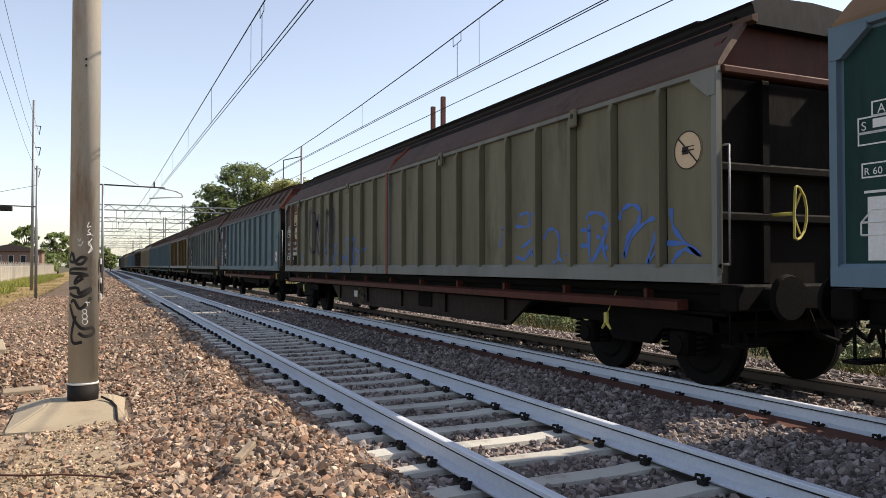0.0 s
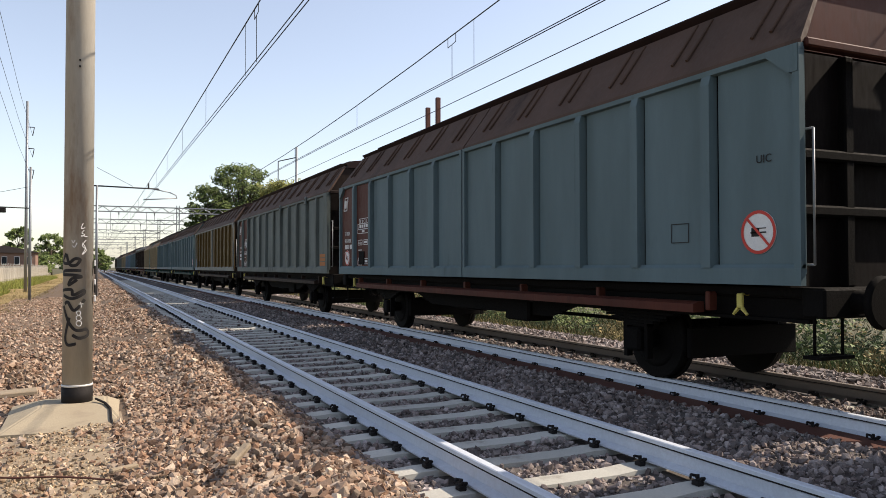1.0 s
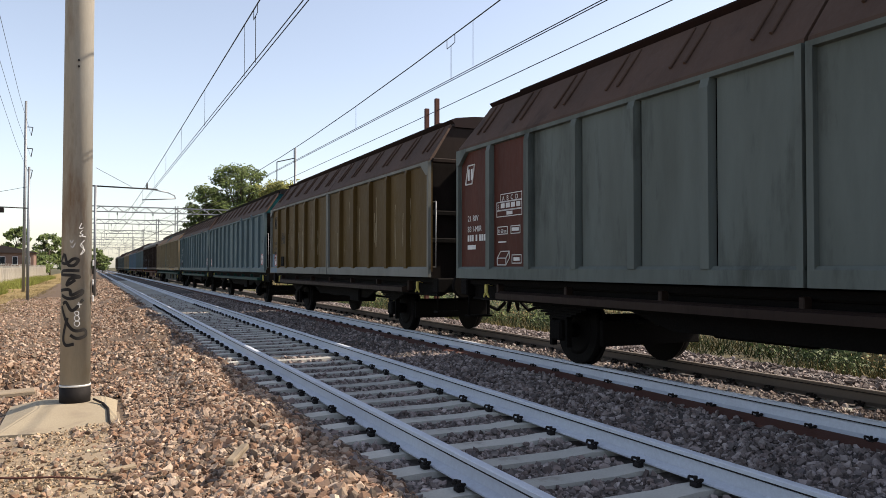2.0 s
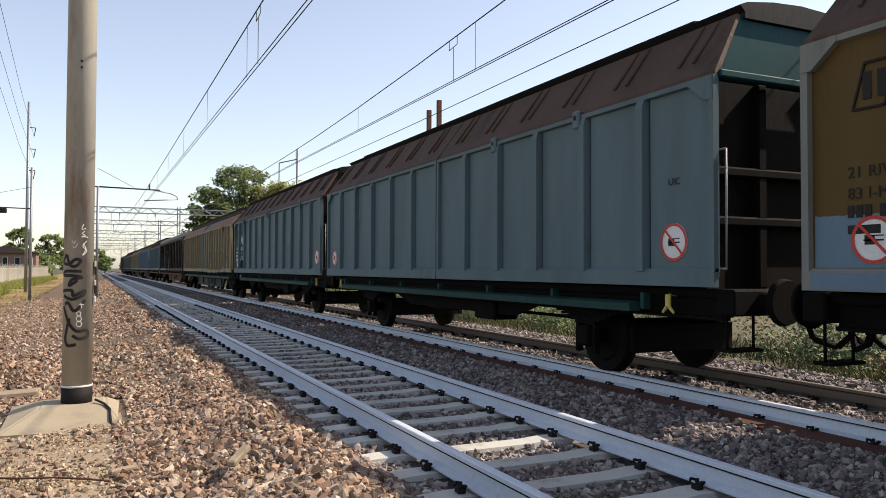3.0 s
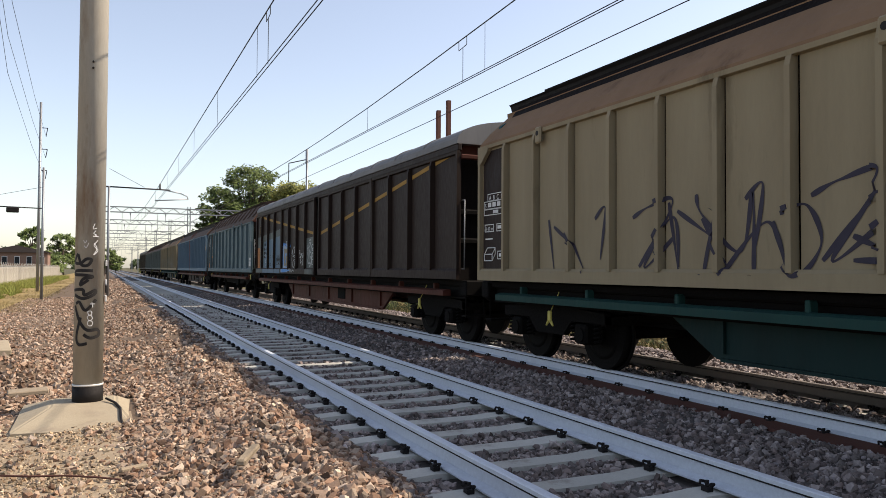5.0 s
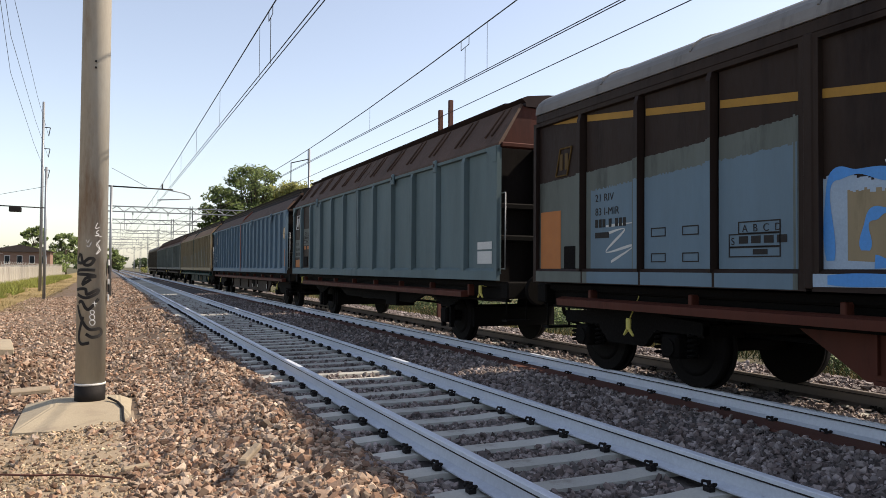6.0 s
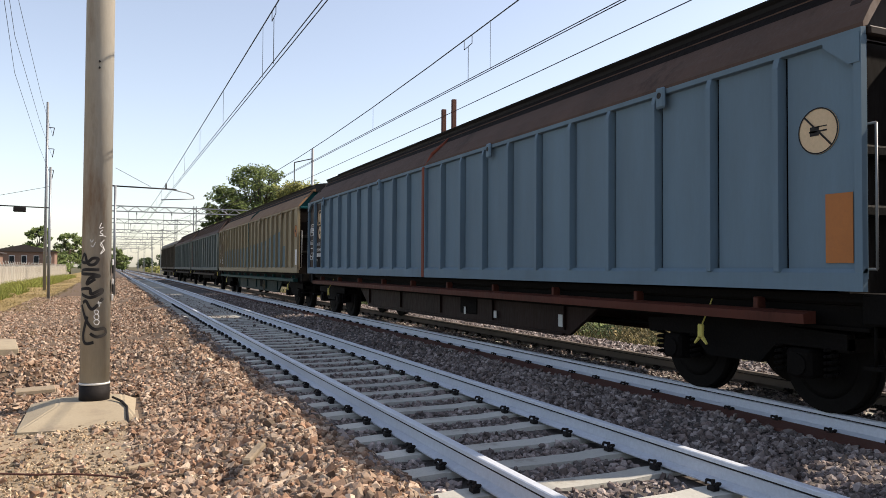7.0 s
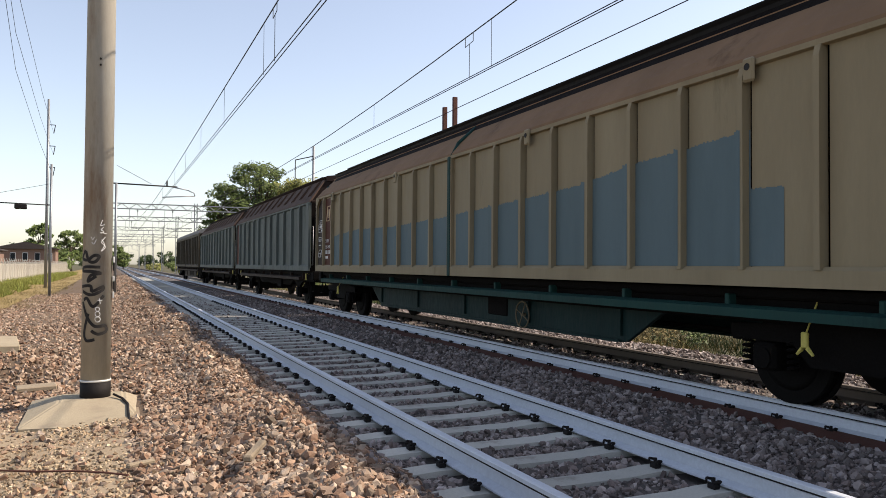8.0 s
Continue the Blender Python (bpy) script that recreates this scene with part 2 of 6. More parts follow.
P = {
    "beige": paint("grimy_beige_paint", (0.185, 0.171, 0.111), (0.101, 0.092, 0.061)),
    "cream": paint("dusty_cream_paint", (0.298, 0.245, 0.155), (0.215, 0.17, 0.105), 0.62),
    "grey": paint("blue_grey_paint", (0.116, 0.166, 0.18), (0.08, 0.115, 0.12), 0.62),
    "blue_over": paint("grey_blue_overpaint", (0.118, 0.166, 0.182), (0.092, 0.13, 0.14), 0.66),
    "blue": paint("light_blue_grey_paint", (0.134, 0.205, 0.262), (0.107, 0.155, 0.193), 0.66),
    "dull": paint("dull_grey_paint", (0.138, 0.162, 0.152), (0.078, 0.087, 0.076), 0.56),
    "tan": paint("faded_tan_paint", (0.092, 0.079, 0.058), (0.058, 0.048, 0.035), 0.55),
    "brown": paint("dark_brown_paint", (0.030, 0.020, 0.015), (0.022, 0.013, 0.011), 0.58),
    # brown taken almost to black, so the shade between wagons is painted in
    "recess_shade": paint("sooty_brown_paint", (0.009, 0.006, 0.005), (0.006, 0.0045, 0.004), 0.6, 0.85),
    "oxide": paint("oxide_red_brown_paint", (0.095, 0.029, 0.019), (0.055, 0.02, 0.014), 0.6),
    "post_red": paint("red_oxide_post_paint", (0.21, 0.055, 0.03), (0.13, 0.035, 0.022), 0.62),
    "pale_grey": paint("dirty_pale_grey_paint", (0.21, 0.215, 0.195), (0.14, 0.14, 0.12), 0.6),
    "roof": paint("brown_roof_paint", (0.098, 0.06, 0.044), (0.066, 0.042, 0.031), 0.6, 0.75),
    "roof_tan": paint("tan_roof_paint", (0.234, 0.142, 0.081), (0.177, 0.107, 0.061), 0.62, 0.75),
    "cap": paint("dark_roof_cap", (0.009, 0.009, 0.010), (0.013, 0.012, 0.012), 0.6, 0.6),
    "cap_red": paint("dark_red_roof_cap", (0.028, 0.014, 0.013), (0.018, 0.011, 0.010), 0.6, 0.6),
    "cap_grey": paint("grey_roof_sheet", (0.21, 0.205, 0.2), (0.15, 0.145, 0.14), 0.6, 0.6),
    "teal": paint("teal_paint", (0.005, 0.067, 0.075), (0.005, 0.047, 0.053), 0.62),
    "seam_teal": paint("bright_teal_paint", (0.02, 0.16, 0.18), (0.015, 0.12, 0.14), 0.62),
    "green": paint("dark_green_paint", (0.015, 0.057, 0.049), (0.012, 0.036, 0.034), 0.6),
    # girder paints, much darker than the oxide and green of the runner rails
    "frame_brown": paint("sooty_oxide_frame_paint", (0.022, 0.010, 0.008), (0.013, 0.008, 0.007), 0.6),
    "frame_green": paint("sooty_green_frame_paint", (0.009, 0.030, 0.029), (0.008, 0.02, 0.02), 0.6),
    "gold": paint("rusty_yellow_paint", (0.111, 0.071, 0.022), (0.072, 0.041, 0.013), 0.6),
    "white": material("white_lettering", (0.72, 0.72, 0.70), 0.7, second=(0.55, 0.53, 0.5), bump=0.02),
    "yellow": material("yellow_enamel", (0.55, 0.48, 0.12), 0.5, second=(0.42, 0.36, 0.1), bump=0.05),
    "wheel_paint": material("worn_wheel_paint", (0.16, 0.13, 0.08), 0.7, second=(0.08, 0.06, 0.04), bump=0.05),
    "red": material("sign_red", (0.55, 0.05, 0.035), 0.5, bump=0.02),
    "sign_cream": material("sign_cream", (0.62, 0.47, 0.3), 0.6, second=(0.5, 0.36, 0.22), bump=0.02),
    "orange": material("orange_label", (0.42, 0.16, 0.05), 0.7, second=(0.32, 0.12, 0.04), scale=5, bump=0.03),
    "ink": material("black_print", (0.02, 0.018, 0.017), 0.7, bump=0.0),
    "spray_blue": material("blue_spray_paint", (0.05, 0.13, 0.42), 0.6, second=(0.08, 0.2, 0.5), bump=0.0),
    "band": material("dirty_yellow_band", (0.36, 0.20, 0.035), 0.7, second=(0.22, 0.12, 0.03), scale=3, bump=0.03),
    "spray_bright": material("bright_blue_spray_paint", (0.06, 0.25, 0.62), 0.6, second=(0.1, 0.3, 0.6), bump=0.0),
    "spray_pale_blue": material("pale_blue_spray_paint", (0.33, 0.42, 0.52), 0.6, second=(0.2, 0.3, 0.42), scale=4, bump=0.0),
    "spray_light": material("pale_spray_paint", (0.55, 0.56, 0.54), 0.6, second=(0.4, 0.42, 0.42), bump=0.0),
    "spray_ochre": material("ochre_spray_paint", (0.33, 0.205, 0.05), 0.6, second=(0.25, 0.155, 0.05), bump=0.0),
    "spray_dark": material("dark_violet_spray_paint", (0.035, 0.03, 0.05), 0.6, bump=0.0),
    # wheel steel darkened to hold the underframe's shade
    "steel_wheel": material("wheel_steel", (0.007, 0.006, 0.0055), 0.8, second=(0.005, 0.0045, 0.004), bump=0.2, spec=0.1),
}
HW, WALL_LOW, WALL_TOP, RIB, GROOVE = 1.35, 1.14, 3.225, 0.085, 0.036
FLANK = (0.86, 3.96)


def lettering(text, size, mat, parent, y, z, x=-HW - 0.012, name="lettering"):
    """Flat letters on the camera's side of a wagon, read from there."""
    cu = bpy.data.curves.new("lettering", "FONT")
    cu.body, cu.size, cu.extrude = text, size, 0.001
    cu.space_character = 1.05
    tmp = bpy.data.objects.new("lettering", cu)
    me = bpy.data.meshes.new_from_object(tmp)
    bpy.data.objects.remove(tmp)
    me.materials.append(mat)
    ob = new(name, me)
    ob.parent = parent
    ob.matrix_basis = Matrix.Translation((x, y, z)) @ Matrix(((0, 0, -1, 0), (-1, 0, 0, 0), (0, 1, 0, 0), (0, 0, 0, 1)))
    return ob


def bars(parent, mat, y, z, rows, x=-HW - 0.012, name="marking"):
    """Bars that stand for small writing: rows of (offset along the wall, drop, length, height)."""
    bm = bmesh.new()
    for dy, dz, ln, hh in rows:
        box(bm, x - 0.0015, x + 0.0015, y - dy - ln, y - dy, z - dz - hh, z - dz)
    return part(name, bm, mat, parent)


def outline_box(parent, mat, y, z, w, hh, t=0.012, x=-HW - 0.012, name="marking_frame"):
    bm = bmesh.new()
    for a, b, c, d in ((0, w, 0, t), (0, w, hh - t, hh), (0, t, t, hh - t), (w - t, w, t, hh - t)):
        box(bm, x - 0.0015, x + 0.0015, y - b, y - a, z - d, z - c)
    return part(name, bm, mat, parent)


def disc(bm, y, z, r0, r1, x, seg=28, mi=0):
    """A thin ring, or a disc when r0 is 0, facing the camera's side."""
    for i in range(seg):
        a, b = 2 * math.pi * i / seg, 2 * math.pi * (i + 1) / seg
        p = [(y + r1 * math.cos(a), z + r1 * math.sin(a)), (y + r1 * math.cos(b), z + r1 * math.sin(b))]
        if r0:
            p += [(y + r0 * math.cos(b), z + r0 * math.sin(b)), (y + r0 * math.cos(a), z + r0 * math.sin(a))]
        else:
            p += [(y, z)]
        f = bm.faces.new([bm.verts.new((x, yy, zz)) for yy, zz in p])
        f.material_index = mi


def sign(parent, y, z, r, back, ring):
    bm = bmesh.new()
    rod(bm, (-HW - 0.004, y, z), (-HW - 0.011, y, z), r, seg=28)
    s = part("sign", bm, back, parent, "round warning sign with a struck-out loading symbol")
    bm = bmesh.new()
    disc(bm, y, z, r * (0.85 if ring is P["red"] else 0.94), r, -HW - 0.0155)
    t = 0.045 if ring is P["red"] else 0.03
    v = [(-0.67 - t, 0.67 - t), (-0.67 + t, 0.67 + t), (0.67 + t, -0.67 + t), (0.67 - t, -0.67 - t)]
    bm.faces.new([bm.verts.new((-HW - 0.017, y - a * r, z + b * r)) for a, b in v])
    part("ring", bm, ring, s)
    bm = bmesh.new()
    box(bm, -HW - 0.0135, -HW - 0.0125, y - 0.45 * r, y + 0.45 * r, z - 0.05 * r, z + 0.02 * r)
    box(bm, -HW - 0.0135, -HW - 0.0125, y - 0.05 * r, y + 0.4 * r, z - 0.2 * r, z + 0.2 * r)
    box(bm, -HW - 0.0135, -HW - 0.0125, y - 0.45 * r, y + 0.1 * r, z + 0.15 * r, z + 0.2 * r)
    part("pictogram", bm, P["ink"], s)


def on_wall(ribs, half=0.04):
    """Where the painted surface lies: on the sheet, on a rib or on the lower border."""
    def skin(y, z):
        if z < WALL_LOW + 0.16:
            return -HW - 0.0685
        return -HW - (RIB + 0.0035 if any(abs(y - r) < half for r in ribs) else 0.0065)
    return skin


def stroke(bm, pts, w, skin, mi=0, lift=0.0):
    """A flat painted line through points (y, z), with a rounded course."""
    fine = []
    n = len(pts)
    for i in range(n - 1):
        p0, p1, p2, p3 = (pts[max(i - 1, 0)], pts[i], pts[i + 1], pts[min(i + 2, n - 1)])
        for k in range(12):
            t = k / 12
            fine.append(tuple(0.5 * (2 * p1[c] + (p2[c] - p0[c]) * t + (2 * p0[c] - 5 * p1[c] + 4 * p2[c] - p3[c]) * t * t
                                     + (3 * p1[c] - p0[c] - 3 * p2[c] + p3[c]) * t ** 3) for c in (0, 1)))
    fine.append(pts[-1])
    prev = None
    for i, (y, z) in enumerate(fine):
        a, b = fine[max(i - 1, 0)], fine[min(i + 1, len(fine) - 1)]
        d = Vector((b[0] - a[0], b[1] - a[1]))
        d = d.normalized() if d.length > 1e-6 else Vector((1, 0))
        ww = w * (0.75 + 0.35 * math.sin(i * 0.45))
        x = skin(y, z) - lift
        l = bm.verts.new((x, y - d.y * ww / 2, z + d.x * ww / 2))
        r = bm.verts.new((x, y + d.y * ww / 2, z - d.x * ww / 2))
        if prev:
            bm.faces.new((prev[0], prev[1], r, l)).material_index = mi
        prev = (l, r)


def tag(parent, mat, w, strokes, skin, name="graffiti", label="sprayed graffiti strokes", lift=0.0):
    """Sprayed lines, each its own part, through points (y, z)."""
    for i, pts in enumerate(strokes):
        bm = bmesh.new()
        stroke(bm, pts, w, skin, lift=lift + 0.0003 * (i % 9))
        part(name, bm, mat, parent, label)


def fill_area(parent, mat, poly, skin, grooves=(), lift=0.0, name="paint_patch", label="", ragged=0.0, seed=1):
    """Paint inside an outline of (y, z), laid on sheet, ribs and border in narrow upright strips; it leaves the grooves open."""
    rng = random.Random(seed)
    bm = bmesh.new()
    ya, yb = min(p[0] for p in poly), max(p[0] for p in poly)
    edges = sorted({ya, yb} | {ya + (yb - ya) * i / max(2, int((yb - ya) / 0.025)) for i in range(max(2, int((yb - ya) / 0.025)))} | {e for g in grooves for e in g if ya < e < yb})

    def cuts(y):
        zs = []
        for (y0, z0), (y1, z1) in zip(poly, poly[1:] + poly[:1]):
            if (y0 <= y) != (y1 <= y):
                zs.append(z0 + (z1 - z0) * (y - y0) / (y1 - y0))
        return sorted(zs)
    for y0, y1 in zip(edges, edges[1:]):
        ym = (y0 + y1) / 2
        if y1 - y0 < 1e-4 or any(g0 < ym < g1 for g0, g1 in grooves):
            continue
        zs = cuts(ym)
        for lo, hi in zip(zs[::2], zs[1::2]):
            hi += rng.uniform(-ragged, ragged)
            bands = [(lo, min(hi, WALL_LOW + 0.15)), (max(lo, WALL_LOW + 0.19), hi)]
            for za, zb in bands:
                if zb - za > 0.005:
                    x = skin(ym, (za + zb) / 2) - lift
                    bm.faces.new([bm.verts.new(p) for p in ((x, y0, za), (x, y0, zb), (x, y1, zb), (x, y1, za))])
    bmesh.ops.remove_doubles(bm, verts=bm.verts[:], dist=0.0006)
    return part(name, bm, mat, parent, label)


def wheelset(parent, y):
    for s in (-1, 1):
        bm = bmesh.new()
        x = s * 0.75
        rod(bm, (x - 0.065, y, 0.46), (x + 0.065, y, 0.46), 0.46, seg=36)
        rod(bm, (x - s * 0.06, y, 0.46), (x - s * 0.095, y, 0.46), 0.49, seg=36)
        rod(bm, (x + s * 0.06, y, 0.46), (x + s * 0.075, y, 0.46), 0.36, 0.28, seg=30)
        rod(bm, (x + s * 0.05, y, 0.46), (x + s * 0.33, y, 0.46), 0.1, seg=14)
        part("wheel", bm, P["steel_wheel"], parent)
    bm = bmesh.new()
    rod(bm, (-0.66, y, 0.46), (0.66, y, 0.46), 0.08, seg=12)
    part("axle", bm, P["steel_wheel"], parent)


def spring(bm, x, y, z0, z1, r, turns=5):
    pts = [(x + r * math.cos(a), y + r * math.sin(a), z0 + (z1 - z0) * a / (2 * math.pi * turns)) for a in [i * math.pi / 4 for i in range(turns * 8 + 1)]]
    path_rod(bm, pts, 0.016, 5)


def bogie(parent, y, end):
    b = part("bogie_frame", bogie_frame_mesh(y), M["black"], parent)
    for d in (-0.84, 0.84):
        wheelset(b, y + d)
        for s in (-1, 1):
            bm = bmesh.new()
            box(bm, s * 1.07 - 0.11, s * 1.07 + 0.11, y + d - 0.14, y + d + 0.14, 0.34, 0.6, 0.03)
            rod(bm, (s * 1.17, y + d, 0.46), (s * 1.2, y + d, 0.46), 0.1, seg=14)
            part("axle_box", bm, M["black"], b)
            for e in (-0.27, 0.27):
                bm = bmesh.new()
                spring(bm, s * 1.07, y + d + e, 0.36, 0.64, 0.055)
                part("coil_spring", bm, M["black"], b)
    return b


def bogie_frame_mesh(y):
    bm = bmesh.new()
    for s in (-1, 1):
        prof = [(-1.3, 0.62), (-1.3, 0.76), (-0.5, 0.8), (0.5, 0.8), (1.3, 0.76), (1.3, 0.62), (0.55, 0.62), (0.35, 0.42), (-0.35, 0.42), (-0.55, 0.62)]
        a = [bm.verts.new((s * 1.02, y + p, z)) for p, z in prof]
        c = [bm.verts.new((s * 1.12, y + p, z)) for p, z in prof]
        n = len(prof)
        for i in range(n):
            bm.faces.new((a[i], a[(i + 1) % n], c[(i + 1) % n], c[i]))
        for quad in ((0, 1, 2, 9), (3, 4, 5, 6), (2, 3, 6, 9), (9, 6, 7, 8)):
            bm.faces.new([a[k] for k in quad])
            bm.faces.new([c[k] for k in quad])
    box(bm, -1.1, 1.1, y - 0.2, y + 0.2, 0.45, 0.85, 0.03)
    for e in (-1.25, 1.25):
        box(bm, -1.1, 1.1, y + e - 0.05, y + e + 0.05, 0.6, 0.72)
    for s in (-1, 1):
        for e in (-0.42, 0.42):
            box(bm, s * 0.75 - 0.05, s * 0.75 + 0.05, y + e - 0.04, y + e + 0.04, 0.3, 0.62, 0.01)
    bmesh.ops.recalc_face_normals(bm, faces=bm.faces[:])
    return bm


def wall_panel(y0, y1, n, rib_w, hip0, hip1, bevel, top, high):
    """One sliding wall: a sheet for each bay with an open groove before the next rib, border, ribs and folded upper flank."""
    at = [y0 + (y1 - y0) * i / n for i in range(n + 1)]
    sheets = []
    for i in range(n):
        bm = bmesh.new()
        # groove added to deepen the shaded dark line beside each rib
        ya, yb = at[i] + (rib_w * 0.6 if i else 0.02), at[i + 1] - (rib_w + GROOVE if i < n - 1 else 0.05)
        box(bm, -HW - 0.003, -HW + 0.03, ya, yb, WALL_LOW + 0.1, high - 0.02)
        sheets.append(bm)
    fr = bmesh.new()
    prof = [(-HW - 0.065, WALL_LOW), (-HW - 0.065, WALL_LOW + 0.15), (-HW - 0.03, WALL_LOW + 0.185), (-HW - 0.004, WALL_LOW + 0.185), (-HW - 0.004, WALL_LOW)]
    extrude_profile(fr, prof, y0, y1)
    extrude_profile(fr, [(-HW - 0.06, high - 0.05), (-HW - 0.065, high), (-HW - 0.004, high + 0.01), (-HW - 0.004, high - 0.06)], y0, y1)
    for a, b in ((y0, y0 + 0.07), (y1 - 0.07, y1)):
        box(fr, -HW - 0.063, -HW - 0.004, a, b, WALL_LOW + 0.15, high - 0.05)
    ribs = []
    for y in at[1:-1]:
        bm = bmesh.new()
        extr = [(y - rib_w, -HW + 0.02), (y - rib_w * 0.92, -HW - RIB), (y + rib_w * 0.92, -HW - RIB), (y + rib_w, -HW + 0.02)]
        a = [bm.verts.new((x, yy, WALL_LOW + 0.155)) for yy, x in extr]
        c = [bm.verts.new((x + (0.03 if k in (1, 2) else 0), yy, high - 0.035)) for k, (yy, x) in enumerate(extr)]
        m = [bm.verts.new((x, yy, high - 0.14)) for yy, x in extr]
        for k in range(3):
            bm.faces.new((a[k], a[k + 1], m[k + 1], m[k]))
            bm.faces.new((m[k], m[k + 1], c[k + 1], c[k]))
        bm.faces.new(c)
        bm.faces.new(a[::-1])
        ribs.append(bm)
    fl = bmesh.new()
    prof = [(-HW - 0.03, high + 0.005), (-HW - 0.02, high + 0.05), bevel, (-FLANK[0] - 0.015, top), (-FLANK[0] + 0.02, top - 0.02), (-HW + 0.03, high + 0.03)]
    lift = [(z - high) / (top - high) for _, z in prof]
    va = [fl.verts.new((x, y0 + hip0 * k, z)) for (x, z), k in zip(prof, lift)]
    vb = [fl.verts.new((x, y1 - hip1 * k, z)) for (x, z), k in zip(prof, lift)]
    for i in range(6):
        fl.faces.new((va[i], va[(i + 1) % 6], vb[(i + 1) % 6], vb[i]))
    fl.faces.new(va)
    fl.faces.new(vb[::-1])
    for b in (fr, fl, *ribs):
        bmesh.ops.recalc_face_normals(b, faces=b.faces[:])
    return sheets, fr, ribs, fl


def build_wagon(u0, u1, kind, wall, roof, cap, ends, sole, label, n=6, seam=0.5, seam_paint=None, roof_ribs=True, rounded=False, hooks=(), girder=None, border=None):
    """A sliding-wall van between u0 and u1 along the train; its own origin is at rail level in its middle. The near end is at -y."""
    L = u1 - u0
    w = thing("freight_wagon", label, "freight wagon", "wagons of the train")
    w["u"] = (u0 + u1) / 2
    a, b = -L / 2, L / 2
    top = 3.82 if kind == "bogie" else FLANK[1]          # upper edge of the folded flank
    high = 3.34 if rounded else 3.262 if kind == "bogie" else WALL_TOP                 # upper edge of the sliding wall
    # body behind the sliding walls, with recessed end walls, near-black for the gaps' shade
    bm = bmesh.new()
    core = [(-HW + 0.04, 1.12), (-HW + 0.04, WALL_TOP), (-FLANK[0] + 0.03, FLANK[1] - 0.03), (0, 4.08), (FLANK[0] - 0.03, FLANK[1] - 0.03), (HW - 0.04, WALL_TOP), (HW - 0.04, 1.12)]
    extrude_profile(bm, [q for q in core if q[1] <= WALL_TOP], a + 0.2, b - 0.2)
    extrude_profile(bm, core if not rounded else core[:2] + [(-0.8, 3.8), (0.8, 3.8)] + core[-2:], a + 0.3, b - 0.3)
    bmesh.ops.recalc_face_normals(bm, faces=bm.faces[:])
    part("body", bm, P["recess_shade"], w)
    for e, s in ((a, -1), (b, 1)):
        bm = bmesh.new()
        box(bm, -HW + 0.02, HW - 0.02, e - 0.02 if s < 0 else e - 0.1, e + 0.1 if s < 0 else e + 0.02, WALL_TOP - 0.02, WALL_TOP + 0.06, 0.015)
        part("header_beam", bm, ends, w)
        bm = bmesh.new()
        for x in (-0.62, 0.62):
            box(bm, x - 0.06, x + 0.06, min(e - 0.12 * s, e - 0.21 * s), max(e - 0.12 * s, e - 0.21 * s), 1.12, WALL_TOP, 0.015)
        for z in (1.75, 2.25):
            box(bm, -HW + 0.05, HW - 0.05, min(e - 0.11 * s, e - 0.21 * s), max(e - 0.11 * s, e - 0.21 * s), z, z + 0.1, 0.02)
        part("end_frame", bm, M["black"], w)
        # recessed gable between the folded flanks, with a box under the roof's end
        bm = bmesh.new()
        g = [(-HW + 0.05, WALL_TOP + 0.02), (-HW + 0.22, 3.6), (-FLANK[0] + 0.02, top - 0.03), (-0.7, 3.9), (0.7, 3.9), (FLANK[0] - 0.02, top - 0.03), (HW - 0.22, 3.6), (HW - 0.05, WALL_TOP + 0.02)]
        extrude_profile(bm, g, e - 0.3 * s, e - 0.2 * s)
        bmesh.ops.recalc_face_normals(bm, faces=bm.faces[:])
        part("gable", bm, ends, w)
        bm = bmesh.new()
        path_rod(bm, [(-1.27, e - 0.1 * s, 2.5), (-1.27, e + 0.02 * s, 2.5), (-1.27, e + 0.02 * s, 1.32), (-1.27, e - 0.1 * s, 1.32)], 0.011)
        part("handrail", bm, M["steel"], w)
        bm = bmesh.new()
        path_rod(bm, [(-1.2, e - 0.05 * s, 0.98), (-1.2, e - 0.05 * s, 0.52), (-0.85, e - 0.05 * s, 0.52), (-0.85, e - 0.05 * s, 0.98)], 0.014)
        box(bm, -1.24, -0.81, e - 0.05 * s - 0.09, e - 0.05 * s + 0.09, 0.5, 0.53)
        part("step", bm, M["black"], w)
        bm = bmesh.new()
        box(bm, -1.28, 1.28, e - 0.12, e + 0.12, 0.86, 1.12, 0.02)
        part("buffer_beam", bm, M["black"], w)
        for x in (-0.875, 0.875):
            bm = bmesh.new()
            rod(bm, (x, e, 1.0), (x, e + 0.34 * s, 1.0), 0.11, 0.09, seg=14)
            rod(bm, (x, e + 0.34 * s, 1.0), (x, e + 0.4 * s, 1.0), 0.23, 0.21, seg=20)
            part("buffer", bm, M["black"], w)
        bm = bmesh.new()
        rod(bm, (0, e, 0.98), (0, e + 0.5 * s, 0.92), 0.05)
        part("draw_hook", bm, M["black"], w)
        for x in (-0.3, 0.3):
            bm = bmesh.new()
            path_rod(bm, [(x, e + 0.05 * s, 0.95), (x, e + 0.2 * s, 0.62), (x * 0.7, e + 0.4 * s, 0.55), (x * 0.4, e + 0.52 * s, 0.7)], 0.03, 6)
            part("brake_hose", bm, M["black"], w)
    # roof cap
    bm = bmesh.new()
